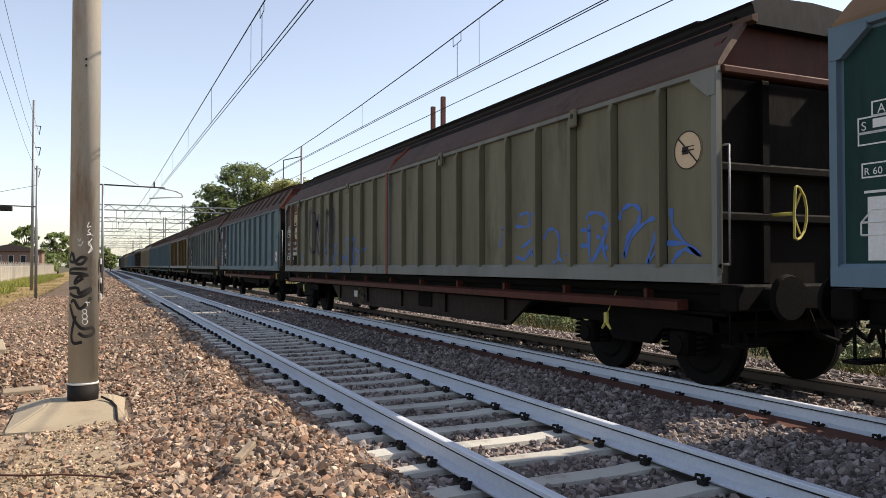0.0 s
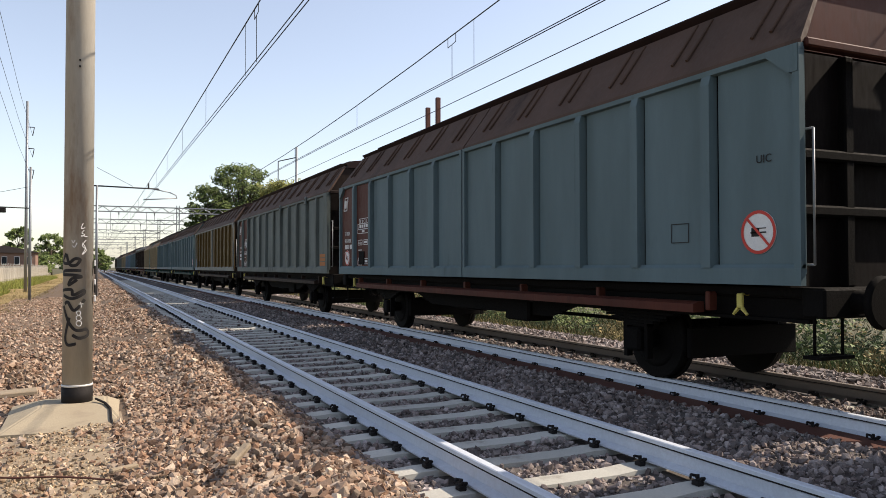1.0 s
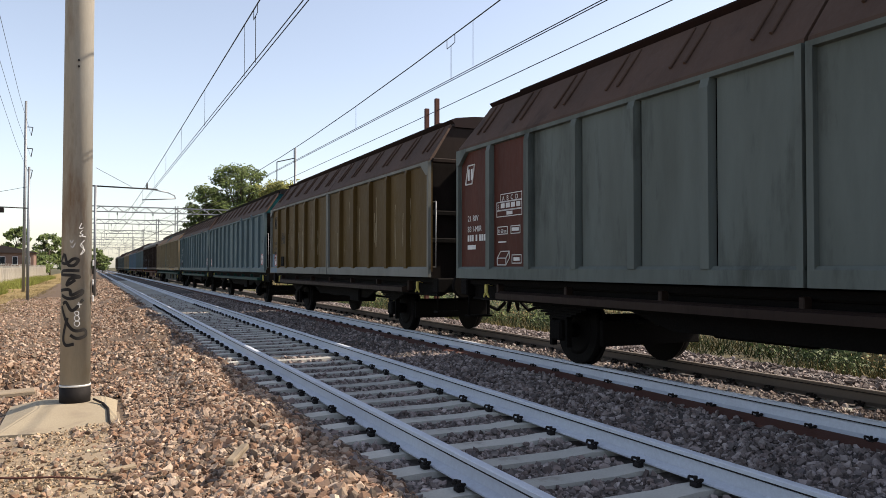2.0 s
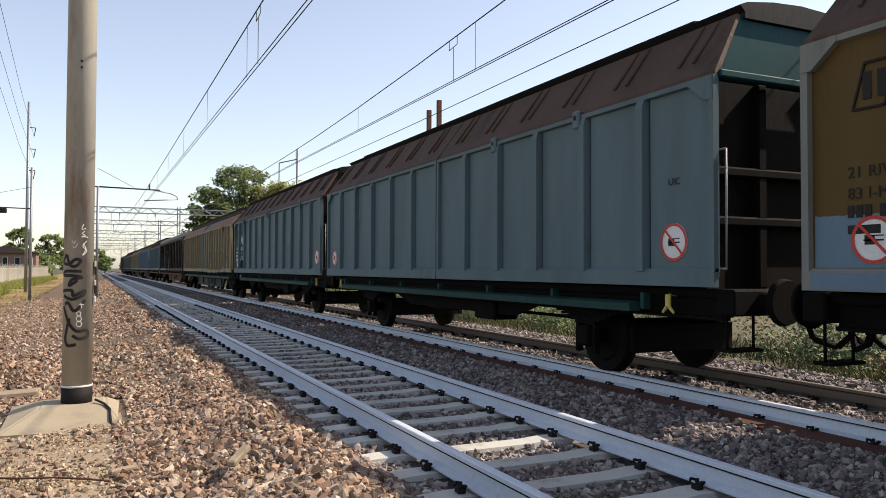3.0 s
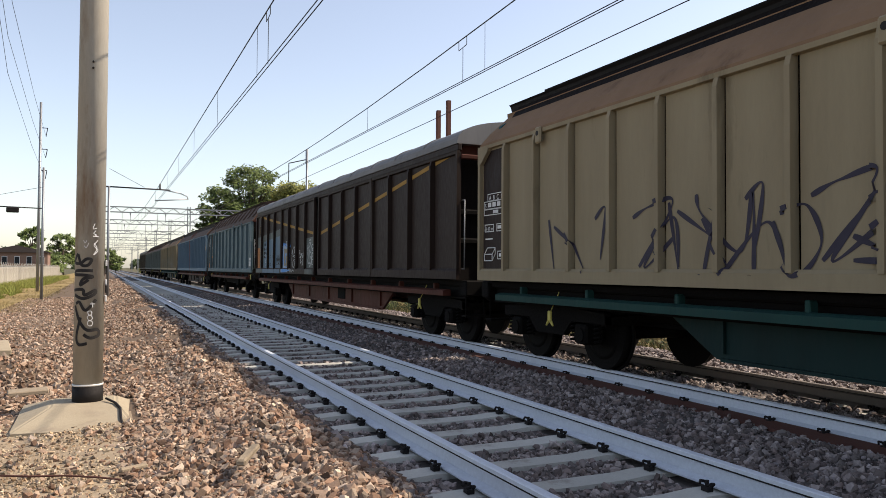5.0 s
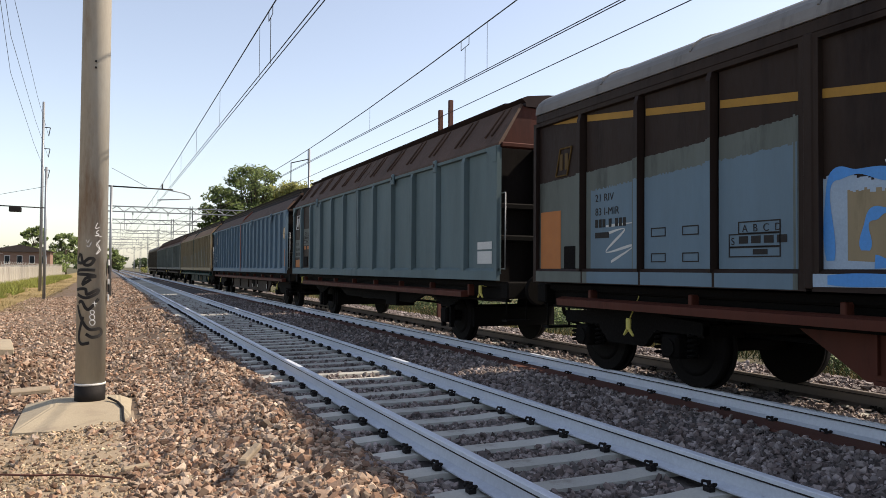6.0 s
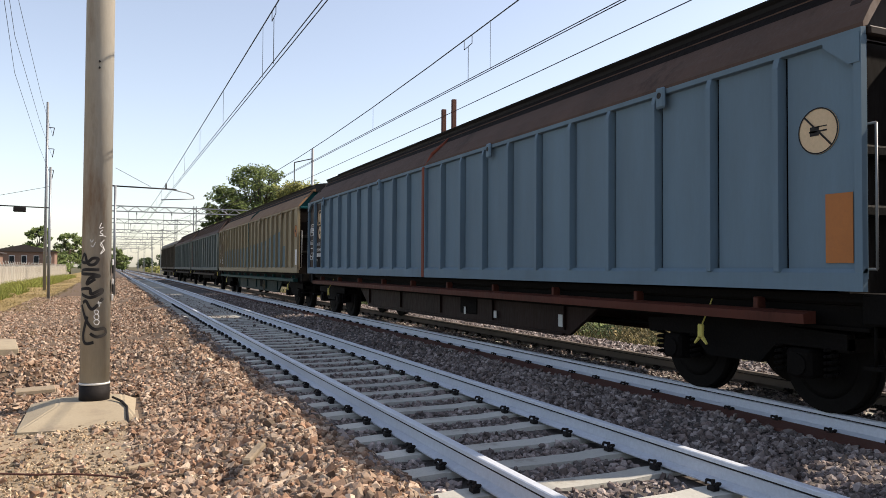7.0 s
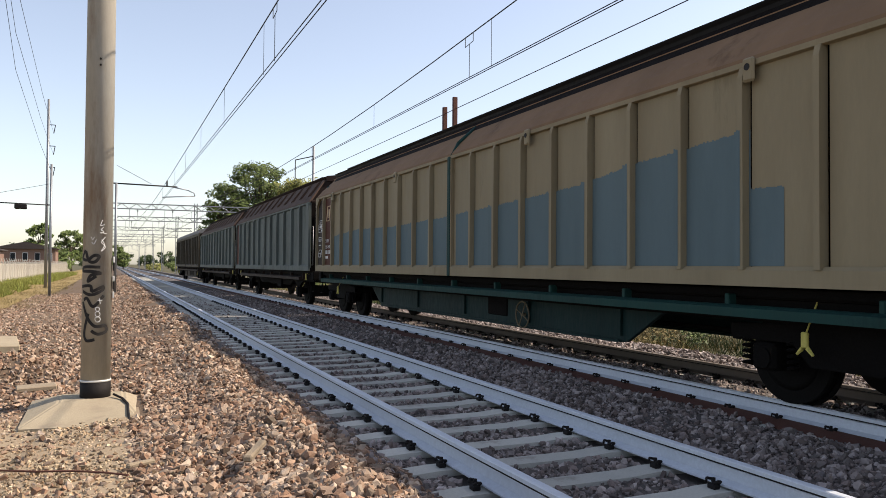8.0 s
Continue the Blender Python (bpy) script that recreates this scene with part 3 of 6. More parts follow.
    if rounded:
        arc = [math.pi / 24 * k for k in range(25)]
        prof = [(-HW - 0.045, 3.47)] + [(-(HW + 0.045) * math.cos(q), 3.5 + 0.43 * math.sin(q) ** 0.85) for q in arc] + [(HW + 0.045, 3.47)]
        extrude_profile(bm, prof, a + 0.02, b - 0.02)
        for k in range(1, int(L / 1.55)):
            y = a + 1.55 * k
            for q0, q1 in zip(arc[1:12], arc[2:13]):
                rod(bm, (-(HW + 0.05) * math.cos(q0), y, 3.503 + 0.43 * math.sin(q0) ** 0.85), (-(HW + 0.05) * math.cos(q1), y, 3.503 + 0.43 * math.sin(q1) ** 0.85), 0.012, seg=5)
    else:
        ridge = 3.99 if kind == "bogie" else 4.04
        e0 = 0.06 if kind == "bogie" else 0.16
        prof = [(-FLANK[0] + 0.05, top - 0.05), (-FLANK[0] + 0.05, top + 0.01), (-FLANK[0] + 0.01, ridge - 0.03), (-FLANK[0] - 0.02, ridge), (-0.78, ridge + 0.04), (-0.4, ridge + 0.09), (0, ridge + 0.11)]
        prof += [(-x, z) for x, z in prof[-2::-1]]
        extrude_profile(bm, prof, a + e0, b - e0)
        prof2 = [(-0.76, ridge + 0.08), (-0.4, ridge + 0.125), (0, ridge + 0.14), (0.4, ridge + 0.125), (0.76, ridge + 0.08), (0.72, ridge), (-0.72, ridge)]
        extrude_profile(bm, prof2, a + 0.95, b - 0.95)
    bmesh.ops.recalc_face_normals(bm, faces=bm.faces[:])
    part("roof", bm, cap, w)
    if kind == "bogie" and not rounded:
        bm = bmesh.new()
        extrude_profile(bm, [(-FLANK[0] - 0.03, top - 0.025), (-FLANK[0] - 0.035, top + 0.03), (-FLANK[0] + 0.045, top + 0.05), (-FLANK[0] + 0.045, top - 0.045)], a + 0.03, b - 0.03)
        bmesh.ops.recalc_face_normals(bm, faces=bm.faces[:])
        part("roof_lip", bm, roof, w)
    # sliding walls on the camera's side, plain ones beyond
    cut = a + L * seam
    doors = [(a, cut - 0.02), (cut + 0.02, b)] if not rounded else [(a, a + 4.53), (a + 4.59, -0.12), (0.3, b - 4.59), (b - 4.53, b)]
    for k, (y0, y1) in enumerate(doors):
        hip = 0.13 if kind == "bogie" else 0.2
        bev = (-HW + 0.13, 3.49) if kind == "bogie" else (-HW + 0.36, 3.79)
        sheets, fr, ribs, fl = wall_panel(y0, y1, n, 0.034 if kind == "bogie" else 0.065, hip if k == 0 else 0, hip if k == 1 else 0, bev, top, high)
        sw = part("sliding_wall", fr, border or wall, w)
        for sh in sheets:
            part("panel", sh, wall, sw)
        for rb in ribs:
            part("rib", rb, wall, sw)
        if not rounded:
            part("folded_flank", fl, roof, sw)
        else:
            fl.free()
        if roof_ribs and not rounded:
            for i in range(n):
                y = y0 + (y1 - y0) * (i + 0.5) / n
                bm = bmesh.new()
                for dy in (-0.11, 0.11):
                    for p in ((0.18, 0.95),):
                        za, zb = WALL_TOP + 0.08 + 0.5 * 0.3, FLANK[1] - 0.02
                        xa, xb = -HW + (HW - FLANK[0]) * 0.25 - 0.03, -FLANK[0] - 0.03
                        rod(bm, (xa, y + dy, za), (xb, y + dy, zb), 0.017, seg=6)
                part("flank_rib", bm, roof, sw)
    if rounded:
        bm = bmesh.new()
        box(bm, -HW - 0.03, -HW + 0.04, a + 0.01, b - 0.01, 3.352, 3.468, 0.01)
        part("eaves_rail", bm, wall, w)
        for y in (a + 4.56, b - 4.56):
            bm = bmesh.new()
            box(bm, -HW - 0.075, -HW - 0.005, y - 0.05, y + 0.05, WALL_LOW + 0.02, 3.349, 0.012)
            part("door_post", bm, wall, w)
    if seam_paint:
        bm = bmesh.new()
        box(bm, -HW - 0.08, -HW - 0.002, cut - 0.055, cut + 0.055, WALL_LOW, WALL_TOP + 0.02, 0.01)
        path_rod(bm, [(-HW - 0.02, cut, WALL_TOP), (-HW + 0.12, cut, 3.5), (-FLANK[0] - 0.01, cut, top)], 0.04, 8)
        part("door_post", bm, seam_paint, w)
    bm = bmesh.new()
    box(bm, HW - 0.03, HW, a, b, WALL_LOW, WALL_TOP)
    if not rounded:
        extrude_profile(bm, [(HW, WALL_TOP), (FLANK[0], top), (FLANK[0] - 0.03, top - 0.02), (HW - 0.03, WALL_TOP)], a, b)
    bmesh.ops.recalc_face_normals(bm, faces=bm.faces[:])
    part("far_wall", bm, wall, w)
    for f in hooks:
        y = a + L * f
        bm = bmesh.new()
        box(bm, -HW - RIB - 0.02, -HW - 0.055, y - 0.07, y + 0.07, WALL_TOP - 0.17, WALL_TOP + 0.06, 0.02)
        rod(bm, (-HW - RIB - 0.024, y, WALL_TOP - 0.03), (-HW - RIB - 0.018, y, WALL_TOP - 0.03), 0.035, seg=10, mi=1)
        part("lifting_eye", bm, [wall, P["ink"]], w)
    for y, s in ((a + 0.01, 1), (b - 0.01, -1)):
        bm = bmesh.new()
        if rounded:
            bm.free()
            continue
        v = [(y, WALL_TOP - 0.24), (y + 0.1 * s, WALL_TOP - 0.24), (y + 0.34 * s, WALL_TOP - 0.05), (y + 0.34 * s, WALL_TOP), (y, WALL_TOP)]
        f0 = [bm.verts.new((-HW - 0.071, *q)) for q in v]
        f1 = [bm.verts.new((-HW - 0.006, *q)) for q in v]
        bm.faces.new(f0)
        bm.faces.new(f1[::-1])
        for i in range(5):
            bm.faces.new((f0[i], f0[(i + 1) % 5], f1[(i + 1) % 5], f1[i]))
        bmesh.ops.recalc_face_normals(bm, faces=bm.faces[:])
        part("corner_plate", bm, border or wall, w)
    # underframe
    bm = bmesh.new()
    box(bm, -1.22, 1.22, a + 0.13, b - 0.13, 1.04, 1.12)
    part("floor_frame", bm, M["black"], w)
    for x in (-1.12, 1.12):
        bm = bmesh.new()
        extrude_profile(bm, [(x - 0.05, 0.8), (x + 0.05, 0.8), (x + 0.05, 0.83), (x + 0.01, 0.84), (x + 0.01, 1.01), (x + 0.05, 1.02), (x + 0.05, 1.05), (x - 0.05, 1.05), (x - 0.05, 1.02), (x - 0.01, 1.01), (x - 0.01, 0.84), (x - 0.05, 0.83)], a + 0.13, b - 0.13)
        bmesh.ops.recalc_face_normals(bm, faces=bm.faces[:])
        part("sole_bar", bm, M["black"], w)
    inset = 0.58 if kind == "bogie" else 1.3
    bm = bmesh.new()
    extrude_profile(bm, [(-HW - 0.045, 0.845), (-HW - 0.05, 0.93), (-HW + 0.03, 0.955), (-HW + 0.1, 0.955), (-HW + 0.1, 0.845)], a + inset, b - inset)
    k = int(L / 1.7)
    for i in range(k):
        y = a + 1.2 + (L - 2.4) * i / (k - 1)
        box(bm, -HW + 0.04, -HW + 0.15, y - 0.03, y + 0.03, 0.87, 1.06, 0.01)
    bmesh.ops.recalc_face_normals(bm, faces=bm.faces[:])
    part("runner_rail", bm, sole, w)
    bm = bmesh.new()
    if kind == "bogie":
        c = L / 2 - 4.9
        for x in (-1.0, 1.0):
            extr = [(-c - 1.05, 0.95), (-c - 0.1, 0.39), (c + 0.1, 0.39), (c + 1.05, 0.95)]
            v0 = [bm.verts.new((x - 0.03, y, z)) for y, z in extr]
            v1 = [bm.verts.new((x + 0.03, y, z)) for y, z in extr]
            bm.faces.new(v0)
            bm.faces.new(v1[::-1])
            for i in range(4):
                bm.faces.new((v0[i], v0[(i + 1) % 4], v1[(i + 1) % 4], v1[i]))
            for i in range(5):
                y = -c + 2 * c * i / 4
                box(bm, x - 0.07, x + 0.07, y - 0.03, y + 0.03, 0.46, 0.99)
            box(bm, x - 0.08, x + 0.08, -c, c, 0.375, 0.41)
    else:
        c = L / 2 - 4.6
        for x in (-0.95, 0.95):
            extr = [(-c - 1.3, 0.95), (-c, 0.6), (c, 0.6), (c + 1.3, 0.95)]
            v0 = [bm.verts.new((x - 0.03, y, z)) for y, z in extr]
            v1 = [bm.verts.new((x + 0.03, y, z)) for y, z in extr]
            bm.faces.new(v0)
            bm.faces.new(v1[::-1])
            for i in range(4):
                bm.faces.new((v0[i], v0[(i + 1) % 4], v1[(i + 1) % 4], v1[i]))
    bmesh.ops.recalc_face_normals(bm, faces=bm.faces[:])
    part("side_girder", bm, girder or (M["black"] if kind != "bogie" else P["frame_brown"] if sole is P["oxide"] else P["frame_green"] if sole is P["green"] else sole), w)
    if wall is P["beige"]:
        bm = bmesh.new()
        box(bm, -1.095, -1.088, 2.83, 3.1, 0.55, 0.7)
        part("frame_plate", bm, P["spray_light"], w, "small white data plate")
    if wall is P["blue"] and sole is P["oxide"]:
        for y, wd, hh in ((-1.2, 0.07, 0.13), (-2.38, 0.1, 0.12), (-4.36, 0.11, 0.17)):
            bm = bmesh.new()
            box(bm, -1.075, -1.068, y, y + wd, 0.5, 0.5 + hh)
            part("frame_plate", bm, P["spray_light"], w, "small white data plate")
    if wall is P["beige"] or wall is P["cream"]:
        bm = bmesh.new()
        yw = 2.5 if roof is P["roof"] else -2.23
        ring = [(-1.13, yw + 0.2 * math.cos(t), 0.58 + 0.2 * math.sin(t)) for t in [math.pi * k / 10 for k in range(21)]]
        path_rod(bm, ring, 0.013, 5)
        for t in (0.4, 2.0, 3.6, 5.2):
            rod(bm, (-1.13, yw, 0.58), (-1.13, yw + 0.2 * math.cos(t), 0.58 + 0.2 * math.sin(t)), 0.009, seg=5)
        rod(bm, (-1.15, yw, 0.58), (-1.0, yw, 0.58), 0.02, seg=8)
        part("brake_wheel", bm, P["wheel_paint"], w, "worn yellowish brake wheel on the frame")
    bm = bmesh.new()
    rod(bm, (-0.75, 0.3, 0.72), (-0.75, 1.5, 0.72), 0.17, seg=16)
    box(bm, -1.05, -0.6, -1.6, -0.9, 0.5, 0.85, 0.03)
    path_rod(bm, [(-0.5, a + 2, 0.62), (-0.5, b - 2, 0.62)], 0.025)
    part("brake_gear", bm, M["black"], w)
    if kind == "bogie":
        for s in (-1, 1):
            bogie(w, s * (L / 2 - 1.68), s)
    else:
        for s in (-1, 1):
            y = s * (L / 2 - 2.55)
            wheelset(w, y)
            for x in (-1.07, 1.07):
                bm = bmesh.new()
                box(bm, x - 0.1, x + 0.1, y - 0.13, y + 0.13, 0.33, 0.6, 0.03)
                for q in range(5):
                    box(bm, x - 0.05, x + 0.05, y - 0.65 + 0.11 * q, y + 0.65 - 0.11 * q, 0.76 - 0.035 * q, 0.79 - 0.035 * q)
                for e in (-0.18, 0.18):
                    box(bm, x - 0.04, x + 0.04, y + e - 0.03, y + e + 0.03, 0.25, 0.85)
                for e in (-0.66, 0.66):
                    rod(bm, (x, y + e, 0.78), (x, y + e * 1.15, 0.95), 0.03, seg=6)
                part("suspension", bm, M["black"], w)
            for e in (-0.56, 0.56):
                bm = bmesh.new()
                box(bm, -0.82, 0.82, y + e - 0.04, y + e + 0.04, 0.28, 0.62, 0.01)
                part("brake_beam", bm, M["black"], w)
    grip, drop = (1.95, -0.25) if kind == "bogie" else (0.8, 0.05)
    for y in (a + grip, b - grip):
        bm = bmesh.new()
        box(bm, -1.3, -1.26, y - 0.035, y + 0.035, 0.86 + drop, 1.0 + drop, 0.01)
        for q in (-1, 1):
            rod(bm, (-1.28, y + 0.025 * q, 0.86 + drop), (-1.28, y + 0.085 * q, 0.8 + drop), 0.022, 0.014, seg=6)
        path_rod(bm, [(-1.26, y, 1.0 + drop), (-1.12, y, 1.02)], 0.008, 6)
        part("release_handle", bm, P["yellow"], w, "yellow release handle")
    return w


def handwheel(w, y):
    """A hand brake wheel that faces along the train, beside the buffer."""
    bm = bmesh.new()
    c = Vector((-0.64, y, 1.82))
    rim = [(-0.09, 0.25), (-0.045, 0.262), (0.0, 0.25), (0.1, 0.17), (0.145, 0.05), (0.14, -0.06), (0.09, -0.17), (0.0, -0.24), (-0.06, -0.255), (-0.115, -0.24), (-0.118, 0.0), (-0.09, 0.25)]
    path_rod(bm, [c + Vector((p, p * 0.3, q)) for p, q in rim], 0.013, 6)
    for p, q in ((0.02, 0.2), (0.0, -0.2), (-0.115, 0.0)):
        rod(bm, c + Vector((-0.03, 0.05, 0)), c + Vector((p, p * 0.3, q)), 0.009, seg=6)
    rod(bm, c + Vector((-0.03, 0.05, 0)), c + Vector((-0.03, 0.3, 0)), 0.02)
    part("brake_handwheel", bm, P["yellow"], w, "yellow rounded brake handwheel with thin spokes")


def end_panel(w, y0, y1, mat, name="marking_panel", z0=WALL_LOW + 0.17, z1=WALL_TOP - 0.05, label=""):
    bm = bmesh.new()
    box(bm, -HW - 0.007, -HW - 0.002, y0, y1, z0, z1)
    return part(name, bm, mat, w, label)


# the train's order; u runs back along it, in metres from the first end in view
WAGONS = []


def wagon(u0, u1, *rest, **kw):
    w = build_wagon(u0, u1, *rest, **kw)
    WAGONS.append((w, (u0 + u1) / 2))
    return w, -(u1 - u0) / 2, (u1 - u0) / 2


def rib_places(a, b, n):
    m = (a + b) / 2
    return [a + (m - a) * i / n for i in range(n + 1)] + [m + (b - m) * i / n for i in range(n + 1)]


def logo(parent, y, z, mat, s=0.4):
    """A company badge as a plain slanted frame with two bars."""
    bm = bmesh.new()
    x = -HW - 0.012
    pts = [(y, z - s), (y - s * 0.75, z - s), (y - s * 1.05, z), (y - s * 0.3, z), (y, z - s)]
    for p, q in zip(pts, pts[1:]):
        rod(bm, (x, *p), (x, *q), 0.012, seg=5)
    box(bm, x - 0.001, x + 0.001, y - s * 0.45, y - s * 0.25, z - s * 0.8, z - s * 0.2)
    box(bm, x - 0.001, x + 0.001, y - s * 0.8, y - s * 0.6, z - s * 0.8, z - s * 0.2)
    part("badge", bm, mat, parent)


def id_marks(p, y, mat, z=2.05, first="21 RIV", second="83 I-MIR", kind="Hbillns"):
    """The block of running marks; the number itself is a row of bars."""
    lettering(first, 0.13, mat, p, y, z)
    lettering(second, 0.13, mat, p, y, z - 0.17)
    bars(p, mat, y, z - 0.22, [(i * 0.075 + (i > 2) * 0.05 + (i > 3) * 0.05, 0, 0.055, 0.1) for i in range(7)], name="running_number")
    bars(p, mat, y, z - 0.38, [(0, 0, 0.28, 0.07)], name="type_mark")


def load_table(p, y, mat, z=2.6, w=0.72, full=True):
    """The load table and the framed marks below it."""
    outline_box(p, mat, y - 0.12, z, w - 0.12, 0.12)
    outline_box(p, mat, y, z - 0.115, w, 0.13)
    outline_box(p, mat, y, z - 0.24, w, 0.1)
    lettering("A  B  C  D", 0.1, mat, p, y - 0.17, z - 0.1)
    lettering("S", 0.1, mat, p, y - 0.03, z - 0.22)
    bars(p, mat, y - 0.13, z - 0.14, [(i * 0.15, 0, 0.11, 0.07) for i in range(4)])
    bars(p, mat, y - 0.3, z - 0.265, [(0, 0, 0.17, 0.05)])
    if full:
        outline_box(p, mat, y - 0.03, z - 0.48, 0.3, 0.12)
        lettering("R 60 m", 0.08, mat, p, y - 0.05, z - 0.575)
        outline_box(p, mat, y - 0.42, z - 0.48, 0.27, 0.12)
        bars(p, mat, y - 0.45, z - 0.51, [(0, 0, 0.2, 0.05)])
        bars(p, mat, y - 0.05, z - 0.7, [(0, 0, 0.24, 0.02)])
        # outline of a box in perspective
        bm = bmesh.new()
        x = -HW - 0.012
        for q in (((0, 0), (0.26, 0)), ((0.26, 0), (0.36, 0.1)), ((0.36, 0.1), (0.1, 0.1)), ((0.1, 0.1), (0, 0)), ((0, 0), (0, -0.1)), ((0, -0.1), (0.26, -0.1)), ((0.26, -0.1), (0.26, 0)), ((0.26, -0.1), (0.36, 0)), ((0.36, 0), (0.36, 0.1))):
            (p0, z0), (p1, z1) = q
            rod(bm, (x, y - 0.02 - p0, z - 0.95 + z0), (x, y - 0.02 - p1, z - 0.95 + z1), 0.008, seg=4)
        part("volume_symbol", bm, mat, p)
        outline_box(p, mat, y - 0.45, z - 0.9, 0.27, 0.13)
        bars(p, mat, y - 0.5, z - 0.94, [(0, 0, 0.17, 0.05)])


def label_box(p, y, z=1.62):
    bm = bmesh.new()
    box(bm, -HW - 0.03, -HW - 0.006, y - 0.36, y, z - 0.3, z, 0.01)
    part("label_holder", bm, M["black"], p, "black label holder")


# light blue wagon with a teal marking panel
w, a, b = wagon(-14.5, 4.35, "bogie", P["blue"], P["roof_tan"], P["cap"], P["green"], P["green"], "light blue-grey sliding-wall wagon with teal marking panel", n=11, seam=0.495, roof_ribs=False)
p = end_panel(w, b - 1.66, b - 0.1, P["green"], label="dark green marking panel")
load_table(p, b - 0.22, P["white"], 2.6)
bars(p, P["white"], b - 0.3, 1.85, [(0, 0, 0.5, 0.5)], name="paper_label")

# beige wagon with blue graffiti
w, a, b = wagon(5.6, 24.3, "bogie", P["beige"], P["roof"], P["cap"], P["oxide"], P["oxide"], "grimy beige sliding-wall wagon with blue graffiti, brown roof", n=11, seam=0.495, seam_paint=P["post_red"], hooks=(0.129, 0.348, 0.64, 0.9), roof_ribs=False, border=P["pale_grey"])
sk = on_wall(rib_places(a, b, 11))
sign(w, a + 0.45, 2.5, 0.2, P["sign_cream"], P["ink"])
near_tag = [
    [(-4.86, 1.58), (-4.95, 1.77), (-5.12, 1.88)],
    [(-5.46, 2.03), (-5.62, 2.06), (-5.73, 2.02), (-5.71, 1.87), (-5.35, 1.88)],
    [(-5.96, 2.04), (-5.97, 1.99)],
    [(-5.87, 1.84), (-5.8, 1.68), (-5.51, 1.57)],
    [(-5.51, 1.4), (-5.64, 1.42), (-5.82, 1.55), (-5.97, 1.43)],
    [(-5.37, 1.44), (-5.64, 1.39)],
    [(-6.12, 1.67), (-6.21, 1.78), (-6.38, 1.79), (-6.49, 1.66), (-6.46, 1.41), (-6.35, 1.35)],
    [(-6.49, 1.41), (-6.58, 1.36)],
    [(-6.71, 1.37), (-6.79, 1.47)],
    [(-7.11, 1.88), (-7.15, 1.94), (-7.3, 1.96), (-7.47, 1.91), (-7.53, 1.83), (-7.45, 1.76), (-7.58, 1.74), (-7.69, 1.81)],
    [(-6.98, 1.76), (-7.18, 1.74)],
]
tag(w, P["spray_blue"], 0.05, near_tag, sk)
near_tag = [
    [(-6.98, 1.56), (-7.18, 1.56)],
    [(-7.16, 1.82), (-7.2, 1.36), (-7.55, 1.76)],
    [(-7.32, 1.67), (-7.4, 1.64)],
    [(-7.57, 2.05), (-7.6, 2.0)],
    [(-7.43, 1.6), (-7.52, 1.38), (-7.65, 1.56)],
    [(-7.76, 1.84), (-7.83, 1.96), (-8.0, 2.0), (-8.13, 1.93), (-8.1, 1.8), (-7.92, 1.64), (-7.85, 1.42), (-8.03, 1.68), (-8.26, 1.8), (-8.39, 1.82), (-8.43, 1.76), (-8.35, 1.56), (-8.26, 1.35), (-8.45, 1.52)],
    [(-8.64, 1.92), (-8.67, 1.73), (-8.82, 1.57), (-9.07, 1.41), (-8.88, 1.48), (-8.74, 1.43), (-8.65, 1.34)],
    [(-8.57, 1.55), (-8.88, 1.54)],
]
tag(w, P["spray_blue"], 0.06, near_tag, sk)
far_tag = [
    [(7.2, 1.44), (7.11, 1.71), (6.77, 1.55), (6.86, 1.4)],
    [(4.88, 1.64), (4.58, 1.88), (4.32, 1.93), (4.58, 1.39), (4.25, 1.75), (4.29, 1.42)],
    [(4.23, 1.44), (3.8, 1.73), (4.01, 1.88)],
    [(3.64, 1.92), (3.54, 1.94), (3.47, 1.83), (3.6, 1.78), (3.65, 1.89)],
    [(3.5, 1.72), (3.8, 1.56), (3.86, 1.21), (3.6, 1.18), (3.45, 1.49), (3.55, 1.66)],
    [(2.98, 1.86), (2.94, 1.96), (2.64, 2.0), (2.85, 1.9), (2.81, 1.69), (3.12, 1.48), (3.26, 1.54), (2.86, 1.48), (3.17, 1.27), (3.5, 1.16)],
]
tag(w, P["spray_blue"], 0.05, far_tag, sk, lift=0.003)
far_tag = [
    [(2.68, 1.94), (2.86, 1.32)],
    [(2.37, 1.17), (2.4, 1.47), (2.48, 1.83), (2.36, 1.97), (2.28, 1.87), (2.37, 1.17)],
    [(2.24, 1.74), (1.92, 1.63), (1.35, 1.72)],
    [(1.57, 1.66), (1.92, 1.56), (2.21, 1.32)],
    [(1.85, 1.32), (1.81, 1.46)],
]
tag(w, P["spray_blue"], 0.06, far_tag, sk, lift=0.003)
roller = [
    [(6.44, 2.91), (6.44, 1.87), (5.98, 1.71), (5.86, 1.81)],
    [(6.44, 2.9), (5.85, 2.72), (5.86, 1.81)],
    [(5.22, 3.06), (5.33, 2.71), (5.64, 2.54), (5.34, 2.25), (5.4, 2.06), (5.68, 2.48), (5.61, 1.83), (5.21, 1.52)],
    [(4.74, 1.61), (4.69, 2.8), (4.43, 2.0), (4.27, 2.74), (4.37, 1.93)],
    [(4.04, 2.8), (4.05, 1.56)],
]
tag(w, P["spray_dark"], 0.2, roller, sk, "roller_stroke", "broad black roller-painted stroke")
p = end_panel(w, b - 0.81, b - 0.1, P["oxide"], label="oxide red marking panel")
load_table(p, b - 0.13, P["white"], 2.55, 0.62)
p = end_panel(w, b - 1.66, b - 0.89, P["oxide"], label="oxide red marking panel")
logo(p, b - 1.02, 2.95, P["sign_cream"])
sign(p, b - 1.27, 2.3, 0.19, P["sign_cream"], P["ink"])
id_marks(p, b - 0.93, P["white"], 1.95, "31 RIV")
